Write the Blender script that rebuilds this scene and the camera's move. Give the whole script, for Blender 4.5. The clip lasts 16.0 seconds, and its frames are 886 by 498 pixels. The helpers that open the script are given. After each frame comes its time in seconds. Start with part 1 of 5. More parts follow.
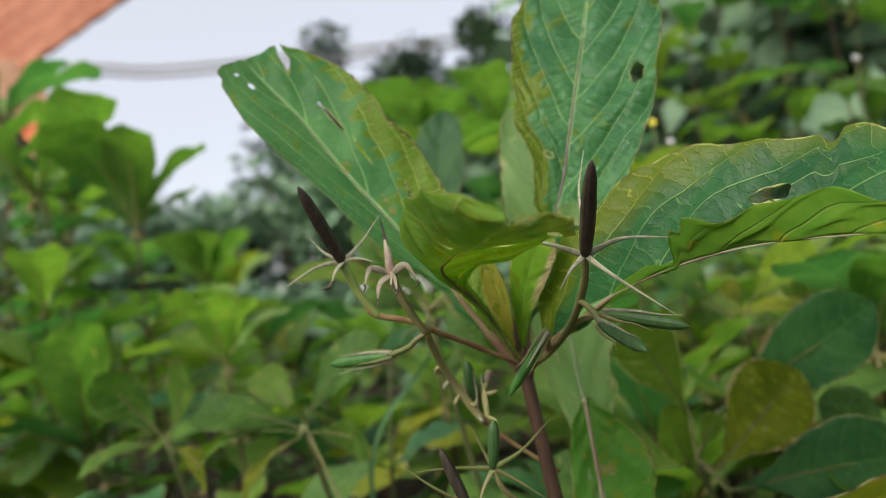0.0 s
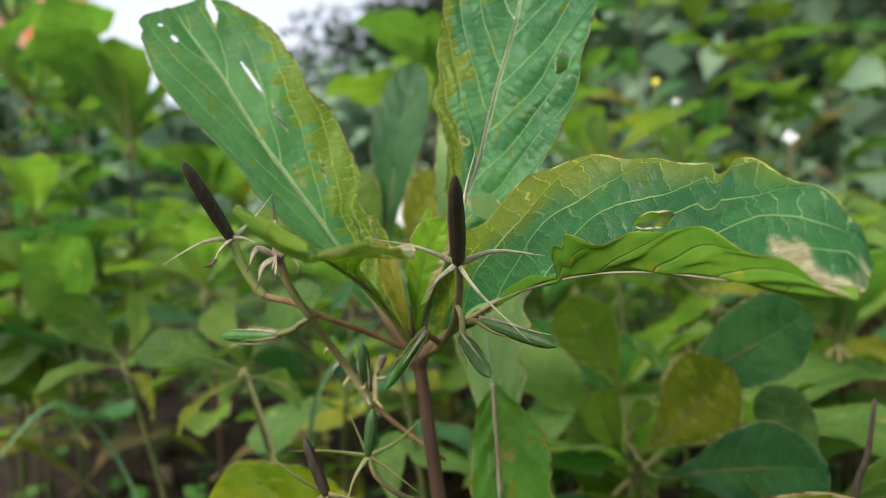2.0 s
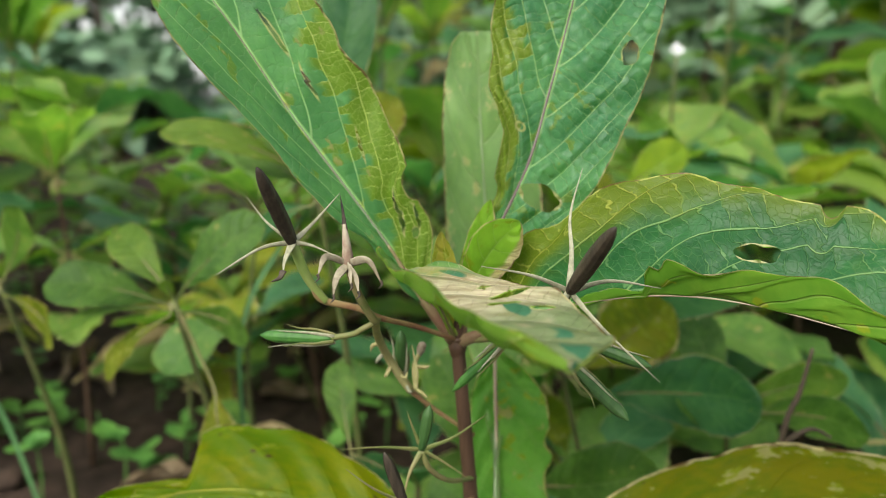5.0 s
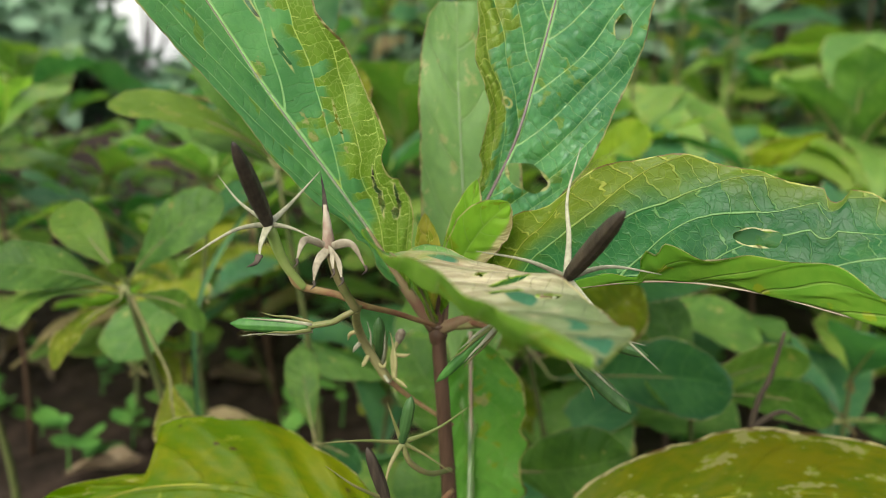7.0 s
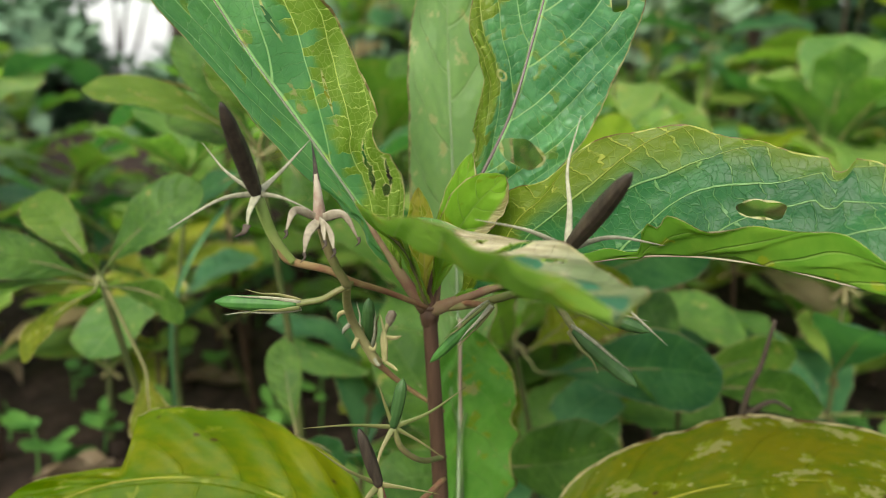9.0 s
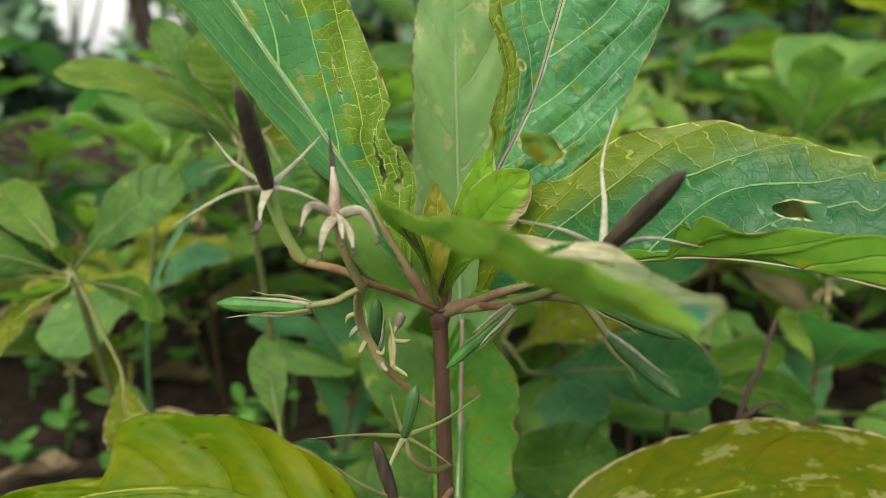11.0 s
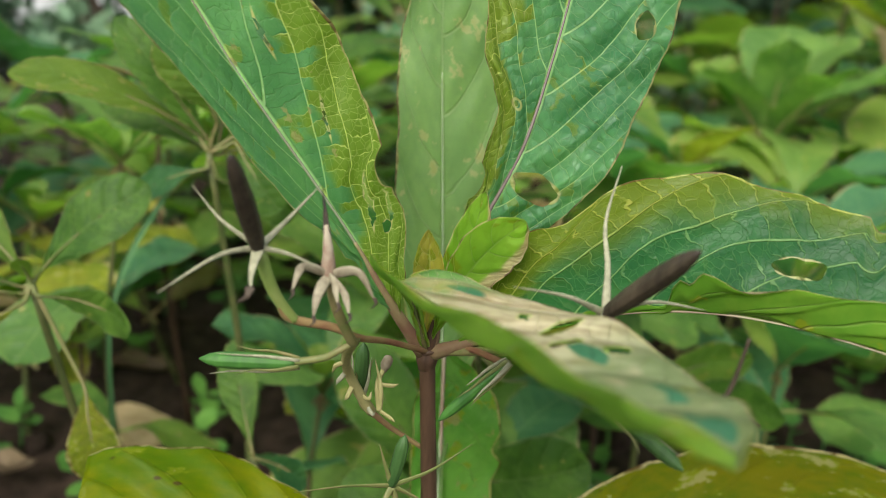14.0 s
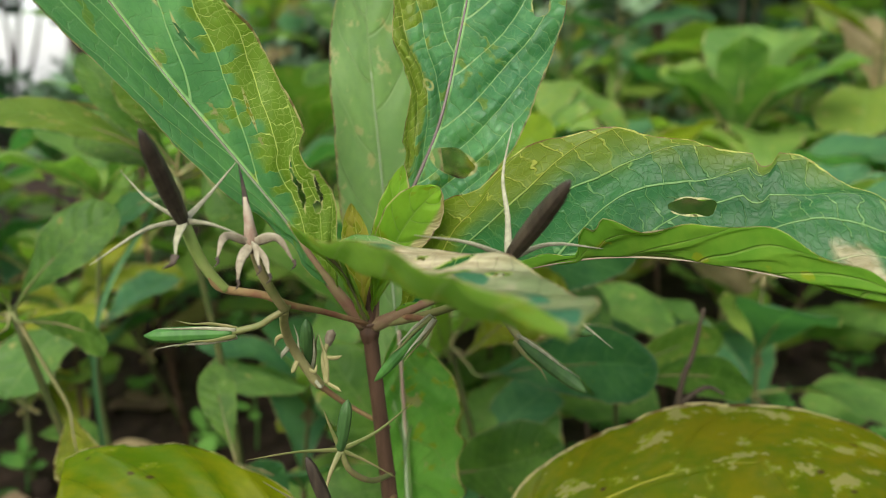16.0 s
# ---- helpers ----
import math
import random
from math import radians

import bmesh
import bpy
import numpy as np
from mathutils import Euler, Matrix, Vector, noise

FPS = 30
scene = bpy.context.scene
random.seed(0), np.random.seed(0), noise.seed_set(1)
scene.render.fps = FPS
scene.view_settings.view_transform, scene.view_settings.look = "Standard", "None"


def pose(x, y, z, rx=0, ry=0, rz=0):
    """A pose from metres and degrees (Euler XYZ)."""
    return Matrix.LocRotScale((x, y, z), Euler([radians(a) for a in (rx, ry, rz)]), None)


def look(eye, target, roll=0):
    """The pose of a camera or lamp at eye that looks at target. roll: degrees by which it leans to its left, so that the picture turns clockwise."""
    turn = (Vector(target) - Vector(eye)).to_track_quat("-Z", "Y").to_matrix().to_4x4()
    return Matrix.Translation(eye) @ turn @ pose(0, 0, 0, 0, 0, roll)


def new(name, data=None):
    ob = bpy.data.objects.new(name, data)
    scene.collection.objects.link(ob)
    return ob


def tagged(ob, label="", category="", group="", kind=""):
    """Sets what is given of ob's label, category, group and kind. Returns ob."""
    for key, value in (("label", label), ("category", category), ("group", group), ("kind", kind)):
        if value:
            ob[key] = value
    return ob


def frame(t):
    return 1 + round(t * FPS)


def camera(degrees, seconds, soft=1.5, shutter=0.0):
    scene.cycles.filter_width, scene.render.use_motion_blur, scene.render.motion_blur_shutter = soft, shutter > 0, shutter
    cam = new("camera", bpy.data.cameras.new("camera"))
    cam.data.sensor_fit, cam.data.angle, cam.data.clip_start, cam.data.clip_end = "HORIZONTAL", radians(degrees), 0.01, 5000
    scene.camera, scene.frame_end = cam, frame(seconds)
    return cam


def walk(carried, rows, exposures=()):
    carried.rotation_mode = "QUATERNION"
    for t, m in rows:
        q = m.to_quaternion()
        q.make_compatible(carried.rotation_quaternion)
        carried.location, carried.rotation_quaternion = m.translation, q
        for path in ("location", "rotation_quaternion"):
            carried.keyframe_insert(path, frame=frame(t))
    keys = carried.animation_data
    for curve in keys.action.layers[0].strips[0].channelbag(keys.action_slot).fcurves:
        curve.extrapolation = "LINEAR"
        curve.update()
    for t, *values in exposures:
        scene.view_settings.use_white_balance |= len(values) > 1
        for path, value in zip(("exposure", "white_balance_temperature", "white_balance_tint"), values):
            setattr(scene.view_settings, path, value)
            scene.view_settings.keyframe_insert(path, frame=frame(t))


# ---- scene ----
cam = camera(60.0, 16.0, soft=0.6)
cam.data.dof.use_dof = True
cam.data.dof.focus_distance = 0.148
cam.data.dof.aperture_fstop = 14.0
PATH = [
    (0.0, 0.0359, -0.1898, 0.2025, 94.69, 8.96, 15.99),
    (0.5, 0.0471, -0.1915, 0.2064, 92.48, 6.57, 18.36),
    (1.0, 0.0600, -0.1815, 0.2151, 90.35, 4.67, 19.80),
    (1.5, 0.0670, -0.1748, 0.2121, 89.48, 3.54, 19.81),
    (2.0, 0.0655, -0.1768, 0.2144, 89.13, 3.67, 17.95),
    (2.5, 0.0694, -0.1867, 0.2244, 88.69, 6.62, 16.28),
    (3.0, 0.0773, -0.1851, 0.2458, 84.65, 10.31, 15.62),
    (3.5, 0.0655, -0.1925, 0.2384, 83.87, 10.56, 15.06),
    (4.0, 0.0315, -0.1840, 0.2524, 78.93, 7.16, 10.07),
    (6.5, -0.0007, -0.1713, 0.2478, 75.66, -0.51, 0.08),
    (7.0, -0.0021, -0.1670, 0.2494, 75.03, -0.49, -0.93),
    (7.5, -0.0060, -0.1663, 0.2485, 75.16, -1.12, -1.95),
    (8.0, -0.0065, -0.1671, 0.2455, 75.48, -0.63, -2.09),
    (8.5, -0.0088, -0.1649, 0.2461, 75.17, -1.27, -2.53),
    (9.0, -0.0057, -0.1634, 0.2414, 75.76, -0.93, -2.74),
    (11.5, -0.0173, -0.1497, 0.2399, 75.09, -2.75, -6.15),
    (12.0, -0.0171, -0.1460, 0.2407, 74.71, -3.17, -6.68),
    (12.5, -0.0169, -0.1438, 0.2434, 74.13, -3.04, -7.25),
    (13.0, -0.0168, -0.1409, 0.2426, 73.68, -3.05, -7.66),
    (13.5, -0.0165, -0.1404, 0.2468, 73.24, -2.94, -7.92),
    (14.0, -0.0225, -0.1438, 0.2529, 72.98, -3.59, -8.52),
    (14.5, -0.0238, -0.1456, 0.2545, 73.06, -3.83, -10.07),
    (15.0, -0.0111, -0.1547, 0.2481, 74.67, -1.05, -9.85),
    (15.5, -0.0095, -0.1572, 0.2448, 75.37, 0.41, -9.45),
    (16.0, -0.0080, -0.1600, 0.2432, 75.81, 1.20, -9.10),
]
walk(cam, [(t, pose(*p)) for t, *p in PATH], [(0, 0.72, 6700, 13), (0.5, 0.97, 6700, 14), (1.0, 1.13, 6700, 14), (1.8, 1.1, 6650, 14), (2.5, 0.95, 6600, 13), (3.0, 0.96, 6650, 12), (3.5, 1.06, 6700, 11), (4.2, 1.15, 6700, 9), (6.3, 1.22, 6700, 9), (9.2, 1.2, 6700, 9), (11.3, 1.19, 6700, 9), (13.2, 1.25, 6700, 9), (14.3, 1.1, 6700, 9), (16, 1.1, 6700, 9)])

# ---- light ----
world = bpy.data.worlds.new("sky")
world.use_nodes = True
wn = world.node_tree.nodes
sky = wn.new("ShaderNodeTexSky")
sky.sky_type = "NISHITA"
sky.sun_disc = False
sky.sun_elevation = radians(44)
sky.sun_rotation = radians(210)
sky.air_density = 1.0
sky.dust_density = 2.0
veil = wn.new("ShaderNodeMixRGB")
veil.inputs[0].default_value = 0.6
veil.inputs[2].default_value = (4.6, 4.65, 4.7, 1)
world.node_tree.links.new(sky.outputs[0], veil.inputs[1])
world.node_tree.links.new(veil.outputs[0], wn["Background"].inputs[0])
wn["Background"].inputs[1].default_value = 0.132
scene.world = world
sun_data = bpy.data.lights.new("sun", "SUN")
sun_data.energy = 2.0
sun_data.angle = radians(32)
sun_data.color = (1.0, 0.96, 0.88)
sun = new("sun", sun_data)
sun.matrix_world = look((-1.0, -1.7, 1.9), (0, 0, 0.1))

# ---- tools ----
UP = Vector((0, 0, 1))


def part(name, bm, material, parent=None, label="", smooth=True):
    """One mesh object from a bmesh, under its thing."""
    me = bpy.data.meshes.new(name)
    bm.to_mesh(me)
    bm.free()
    if smooth:
        me.polygons.foreach_set("use_smooth", [True] * len(me.polygons))
    me.materials.append(material)
    ob = new(name, me)
    if parent:
        ob.parent = parent
    if label:
        ob["label"] = label
    return ob


def thing(name, at, label, category, group="", kind=""):
    """An empty at the base of a thing, to which its parts belong."""
    ob = new(name)
    ob.location = at
    ob.empty_display_size = 0.01
    return tagged(ob, label, category, group, kind)


def curve_points(ctrl, n):
    """n + 1 points of a smooth curve through the control points."""
    p = [Vector(c) for c in ctrl]
    p = [2 * p[0] - p[1]] + p + [2 * p[-1] - p[-2]]
    k = len(p) - 3
    out = []
    for i in range(n + 1):
        s = min(i / n * k, k - 1e-6)
        j = int(s)
        f = s - j
        a, b, c, d = p[j:j + 4]
        out.append(0.5 * (2 * b + (c - a) * f + (2 * a - 5 * b + 4 * c - d) * f * f + (3 * b - a - 3 * c + d) * f ** 3))
    return out


def ramp_at(table, u):
    """A value from rows of (u, value), eased between them."""
    if u <= table[0][0]:
        return table[0][1]
    for (a, va), (b, vb) in zip(table, table[1:]):
        if u <= b:
            f = (u - a) / (b - a)
            f = f * f * (3 - 2 * f) * 0.5 + f * 0.5
            return va + (vb - va) * f
    return table[-1][1]


def tube(bm, ctrl, radii, n=14, seg=8, flat=1.0, close=True):
    """A tapered tube along a smooth curve; flat < 1 presses it into a strap."""
    pts = curve_points(ctrl, n)
    ref = Vector((0.3, 1, 0.2)).normalized()
    rings = []
    for i, p in enumerate(pts):
        t = (pts[min(i + 1, n)] - pts[max(i - 1, 0)]).normalized()
        a = t.cross(ref).normalized()
        b = t.cross(a).normalized()
        r = ramp_at(radii, i / n)
        rings.append([bm.verts.new(p + a * (r * math.cos(w)) + b * (r * flat * math.sin(w)))
                      for w in (2 * math.pi * k / seg for k in range(seg))])
    for q, s in zip(rings, rings[1:]):
        for k in range(seg):
            bm.faces.new((q[k], q[(k + 1) % seg], s[(k + 1) % seg], s[k]))
    if close:
        bm.faces.new(rings[0][::-1])
        bm.faces.new(rings[-1])


OVATE = [(0, 0.03), (0.06, 0.07), (0.15, 0.3), (0.3, 0.72), (0.45, 0.96), (0.55, 1.0), (0.7, 0.93), (0.85, 0.66), (0.95, 0.34), (1, 0.03)]
OBOVATE = [(0, 0.05), (0.12, 0.1), (0.25, 0.3), (0.4, 0.62), (0.55, 0.88), (0.68, 1.0), (0.8, 0.95), (0.9, 0.72), (0.97, 0.38), (1, 0.05)]


def blade(ctrl, side, wl, wr=None, fold=(0, 0), curl=(0, 0), shape=OVATE, shape_l=None, nu=40, nv=16, wave=0.0, waves=5.0,
          pucker=0.0, veins=9, holes=(), rag=0.0, bites=(), seed=0, thick=0.0, twist=0.0, under=0):
    """A leaf blade along a midrib: u runs from base to tip, v from -1 (left) to 1 (right), kept in the UV map."""
    wr = wl if wr is None else wr
    holes = [(*h, 0.0)[:5] for h in holes]
    bm = bmesh.new()
    layer = bm.loops.layers.uv.new("UVMap")
    pts = curve_points(ctrl, 160)
    side = Vector(side).normalized()

    def spot(u, v):
        s = min(max(u, 0.0), 1.0) * 160
        j = min(int(s), 159)
        p = pts[j].lerp(pts[j + 1], s - j)
        t = (pts[min(j + 2, 160)] - pts[max(j - 1, 0)]).normalized()
        a = (side - t * side.dot(t)).normalized()
        n = a.cross(t)
        if twist:
            turn = Matrix.Rotation(twist * u, 3, t)
            a, n = turn @ a, turn @ n
        right = v > 0
        w = (wr if right else wl) * ramp_at(shape if right or not shape_l else shape_l, u)
        if rag:
            w *= 1 - rag * max(0, noise.noise(Vector((u * 14, seed + (5 if right else 0), 0)))) - rag * 0.35 * abs(noise.noise(Vector((u * 46, seed + (9 if right else 2), 1))))
        for bu, bs, br, depth in bites:
            if bs == (1 if right else -1):
                w *= 1 - depth * max(0, 1 - ((u - bu) / br) ** 2) ** 0.5
        f = radians(fold[1] if right else fold[0])
        m = abs(v)
        c = curl[1] if right else curl[0]
        x, h = m * w * math.cos(f), m * w * math.sin(f) + c * w * m * m
        h += wave * m * m * math.sin(waves * 6.283 * u + seed + (1.3 if right else 0))
        h += pucker * m ** 0.6 * (1 - m * 0.6) * math.cos(6.283 * veins * (u - 0.16 * m ** 1.15))
        h += pucker * 0.8 * noise.noise(Vector((u * 9, v * 3, seed * 3.1)))
        return p + a * (x if right else -x) + n * h

    grid = []
    for i in range(nu + 1):
        row = []
        for k in range(nv + 1):
            u, v = i / nu, 2 * k / nv - 1
            for hu, hv, ru, rv, sh in holes:
                du, dv = (u - hu) / ru, (v - hv - sh * (u - hu)) / rv
                ang = math.atan2(dv, du)
                r0 = 1 + 0.12 * math.sin(2 * ang + hu * 40) + 0.08 * math.sin(5 * ang + hv * 20)
                d = math.hypot(du, dv)
                if 1e-6 < d and abs(d - r0) < 0.3:
                    u = hu + du / d * r0 * ru
                    v = hv + sh * (u - hu) + dv / d * r0 * rv
                    break
            row.append((bm.verts.new(spot(u, v)), u, v))
        grid.append(row)
    for i in range(nu):
        for k in range(nv):
            q = [grid[i][k], grid[i + 1][k], grid[i + 1][k + 1], grid[i][k + 1]]
            cu, cv = sum(c[1] for c in q) / 4, sum(c[2] for c in q) / 4
            cut = False
            for hu, hv, ru, rv, sh in holes:
                du, dv = (cu - hu) / ru, (cv - hv - sh * (cu - hu)) / rv
                ang = math.atan2(dv, du)
                if math.hypot(du, dv) < 1 + 0.12 * math.sin(2 * ang + hu * 40) + 0.08 * math.sin(5 * ang + hv * 20):
                    cut = True
            if cut:
                continue
            face = bm.faces.new([c[0] for c in q])
            for loop, c in zip(face.loops, q):
                loop[layer].uv = (c[1], c[2] * 0.5 + 0.5)
    if under:
        bm.normal_update()
        got = bmesh.ops.duplicate(bm, geom=bm.verts[:] + bm.edges[:] + bm.faces[:])
        low = [g for g in got["geom"] if isinstance(g, bmesh.types.BMFace)]
        for v in [g for g in got["geom"] if isinstance(g, bmesh.types.BMVert)]:
            v.co -= v.normal * (thick * under)
        for f in low:
            f.material_index = 1
    elif thick:
        bmesh.ops.solidify(bm, geom=bm.faces[:], thickness=thick)
    loose = [v for v in bm.verts if not v.link_faces]
    bmesh.ops.delete(bm, geom=loose, context="VERTS")
    return bm


# ---- materials ----
class Nodes:
    """Short ways to add nodes to a material."""

    def __init__(self, name):
        self.mat = bpy.data.materials.new(name)
        self.mat.use_nodes = True
        self.tree = self.mat.node_tree
        self.bsdf = self.tree.nodes["Principled BSDF"]
        self.out = self.tree.nodes["Material Output"]

    def add(self, kind, **props):
        node = self.tree.nodes.new("ShaderNode" + kind)
        for key, value in props.items():
            if key == "operation":
                node.operation = value
            elif key == "blend":
                node.blend_type = value
            elif key == "feature":
                node.feature = value
            elif key == "clamp":
                node.use_clamp = value
        return node

    def link(self, a, b):
        self.tree.links.new(a, b)

    def set(self, socket, value):
        if isinstance(value, bpy.types.NodeSocket):
            self.link(value, socket)
        else:
            socket.default_value = value

    def math(self, op, a, b=0.0, c=None, clamp=False):
        node = self.add("Math", operation=op, clamp=clamp)
        self.set(node.inputs[0], a)
        self.set(node.inputs[1], b)
        if c is not None:
            self.set(node.inputs[2], c)
        return node.outputs[0]

    def step(self, x, lo, hi, a=0.0, b=1.0):
        node = self.add("MapRange")
        node.interpolation_type = "SMOOTHSTEP"
        for k, v in zip((0, 1, 2, 3, 4), (x, lo, hi, a, b)):
            self.set(node.inputs[k], v)
        return node.outputs[0]

    def mix(self, fac, a, b):
        node = self.add("MixRGB")
        for k, v in enumerate((fac, a, b)):
            if isinstance(v, tuple):
                v = (*v, 1.0)[:4]
            self.set(node.inputs[k], v)
        return node.outputs[0]

    def noise(self, scale, detail=3.0, rough=0.55, at=None):
        node = self.add("TexNoise")
        node.inputs["Scale"].default_value = scale
        node.inputs["Detail"].default_value = detail
        node.inputs["Roughness"].default_value = rough
        if at is not None:
            self.link(at, node.inputs["Vector"])
        return node.outputs["Fac"]

    def coords(self, which="Object"):
        return self.add("TexCoord").outputs[which]

    def bump(self, height, strength, distance):
        node = self.add("Bump")
        node.inputs["Strength"].default_value = strength
        node.inputs["Distance"].default_value = distance
        self.link(height, node.inputs["Height"])
        return node.outputs[0]


def leaf_material(name, deep, fresh, vein, n_veins=9, size=(0.11, 0.034), yellow=0.35, zone=None, fine=True, rough=0.42, glow=0.40,
                  scorch=None, scorch_v=None, spots=0.0, sway=0.16, bend=1.6, vein_strength=0.8, spec=0.33, random_hue=0.0, rims=(), ladder=420.0,
                  gold=(0.27, 0.32, 0.016), depth=0.0006, spot_col=(0.40, 0.35, 0.17), edge=0.0, edge_col=(0.5, 0.42, 0.22), vein_gold=(0.74, 0.72, 0.32), puff=0.3, net_green=0.9, isles=False, specks=False, hair_net=0.25, rim_rungs=0.0, lean=0.0):
    """Leaf with midrib, side veins, cross veins and a net of fine ones along its UV map, yellowing parts, dry parts, and light passing through."""
    m = Nodes(name)
    uv = m.add("SeparateXYZ")
    m.link(m.coords("UV"), uv.inputs[0])
    u, vv = uv.outputs[0], uv.outputs[1]
    v = m.math("MULTIPLY_ADD", vv, 2.0, -1.0)
    a = m.math("ABSOLUTE", v)
    flat = m.add("CombineXYZ")
    m.link(m.math("MULTIPLY", u, size[0] * 100), flat.inputs[0])
    m.link(m.math("MULTIPLY", v, size[1] * 50), flat.inputs[1])
    rnd = m.add("ObjectInfo").outputs["Random"]
    m.link(m.math("MULTIPLY", rnd, 37.0), flat.inputs[2])
    at = flat.outputs[0]
    wob = m.math("MULTIPLY_ADD", m.noise(0.5, 2, at=at), 0.05, -0.025)
    ph = m.math("MULTIPLY", m.math("ADD", m.math("SUBTRACT", u, m.math("MULTIPLY", m.math("POWER", a, bend), sway)), wob), float(n_veins))
    ph = m.math("ADD", ph, m.math("MULTIPLY", m.math("GREATER_THAN", v, 0.0), 0.35))
    d = m.math("ABSOLUTE", m.math("SUBTRACT", m.math("FRACT", ph), 0.5))
    side = m.math("MULTIPLY", m.step(d, 0.012, 0.036, 1.0, 0.0), m.step(a, 0.8, 1.0, 1.0, 0.3))
    rib = m.step(a, m.math("MULTIPLY_ADD", u, -0.03, 0.045), m.math("MULTIPLY_ADD", u, -0.05, 0.075), 1.0, 0.0)
    lines = m.math("MAXIMUM", side, rib)
    big = m.noise(0.55, 3, at=at)
    small = m.noise(4.0, 4, at=at)
    fac = m.step(m.math("MULTIPLY_ADD", small, 0.35, m.math("MULTIPLY", big, 0.75)), 0.42, 0.72)
    col = m.mix(fac, deep, fresh)
    net, cell, pillow = None, 0.5, 0.0
    if fine:
        # cross veins like rungs between the side veins, branching into cells
        side_of = m.math("GREATER_THAN", v, 0.0)
        warp = m.math("MULTIPLY_ADD", m.noise(2.2, 3, 0.5, at=at), 1.5, -0.75)
        k, half = sway * bend * 0.8, size[1] / 2
        gx, gy = k / half, 1 / size[0]
        g = math.hypot(gx, gy)
        along = m.math("ADD", m.math("MULTIPLY", u, size[0] * ladder * gx / g), m.math("MULTIPLY", a, half * ladder * gy / g))
        gap = m.math("ADD", m.math("FLOOR", m.math("ADD", ph, 0.5)), m.math("MULTIPLY", side_of, 31.0))
        rung = m.math("ADD", m.math("ADD", along, warp), m.math("MULTIPLY", gap, 17.31))
        outs = []
        for feature in ("DISTANCE_TO_EDGE", "F1"):
            vor = m.add("TexVoronoi", feature=feature)
            vor.inputs["Scale"].default_value = 1.0
            vor.inputs["Randomness"].default_value = 0.85
            vor.voronoi_dimensions = "1D"
            m.link(rung, vor.inputs["W"])
            outs.append(vor)
        cut = m.add("SeparateXYZ")
        m.link(outs[1].outputs["Color"], cut.inputs[0])
        cell = cut.outputs[0]
        rungs = m.math("MULTIPLY", m.step(outs[0].outputs["Distance"], 0.016, 0.06, 1.0, 0.0), m.step(m.noise(3.0, 2, at=at), 0.4, 0.52, 0.25, 1.0))
        pillow = m.step(outs[0].outputs["Distance"], 0.0, 0.45)
        net2 = m.add("TexVoronoi", feature="DISTANCE_TO_EDGE")
        m.link(at, net2.inputs["Vector"])
        net2.inputs["Scale"].default_value = 6.5
        hair = m.step(net2.outputs["Distance"], 0.015, 0.06, 1.0, 0.0)
        if rim_rungs:
            # rungs stay clear near the margin alone
            rungs = m.math("MULTIPLY", rungs, m.step(m.math("MULTIPLY_ADD", m.noise(1.2, 2, at=at), 0.5, a), 0.62, 0.98, 1.0 - rim_rungs, 1.0))
        net = m.math("MAXIMUM", rungs, m.math("MULTIPLY", hair, hair_net))
    # yellowing: small patches between the veins, or a whole side
    patch = m.step(m.math("ADD", m.math("MULTIPLY_ADD", cell, 0.42, m.math("MULTIPLY_ADD", m.noise(1.6, 3, at=at), 1.0, -0.06)), m.math("MULTIPLY", d, -0.12)), 0.84 - yellow * 0.25, 0.88 - yellow * 0.22)
    yel = m.math("MULTIPLY", patch, 0.9)
    shift = m.math("ADD", m.math("MULTIPLY_ADD", m.noise(1.1, 4, at=at), 0.7, -0.35), m.math("MULTIPLY_ADD", cell, 0.4, -0.2))
    if zone == "right":
        yel = m.math("MAXIMUM", m.math("MULTIPLY", yel, 0.8), m.step(m.math("ADD", v, m.math("ADD", shift, m.math("MULTIPLY_ADD", u, -1.55, 0.82))), 0.4, 0.56))
    if zone == "left":
        yel = m.math("MAXIMUM", m.math("MULTIPLY", yel, 0.7), m.step(m.math("ADD", m.math("MULTIPLY", v, -1.0), m.math("ADD", shift, m.math("MULTIPLY_ADD", u, -0.7, 0.45))), 0.56, 0.68))
    if zone == "far":
        yel = m.math("MAXIMUM", m.math("MULTIPLY", yel, 0.1), m.step(m.math("ADD", m.math("MULTIPLY", v, -1.0), m.math("ADD", m.math("MULTIPLY", shift, 0.35), m.math("MULTIPLY_ADD", u, -1.0, 0.50))), 0.5, 0.9))
    col = m.mix(m.math("MULTIPLY", yel, 0.8), col, gold)
    if random_hue:
        col = m.mix(m.math("MULTIPLY", m.step(rnd, 0.45, 1.0), random_hue), col, (0.24, 0.29, 0.04))
    lit = m.mix(yel, vein, vein_gold)
    quilt = m.math("MULTIPLY_ADD", m.step(d, 0.0, 0.34), 1.5, m.math("MULTIPLY", pillow, 0.45))
    height = m.math("ADD", m.math("MULTIPLY", lines, -0.6), m.math("MULTIPLY", quilt, puff))
    if fine:
        muted = m.math("MAXIMUM", m.step(m.noise(0.7, 3, at=at), 0.35, 0.6, 0.28 * net_green, net_green), m.math("MULTIPLY", yel, 0.95))
        col = m.mix(m.math("MULTIPLY", net, m.math("MULTIPLY", muted, vein_strength)), col, lit)
        height = m.math("ADD", height, m.math("MULTIPLY", net, -0.5))
    col = m.mix(m.math("MULTIPLY", lines, vein_strength), col, lit)
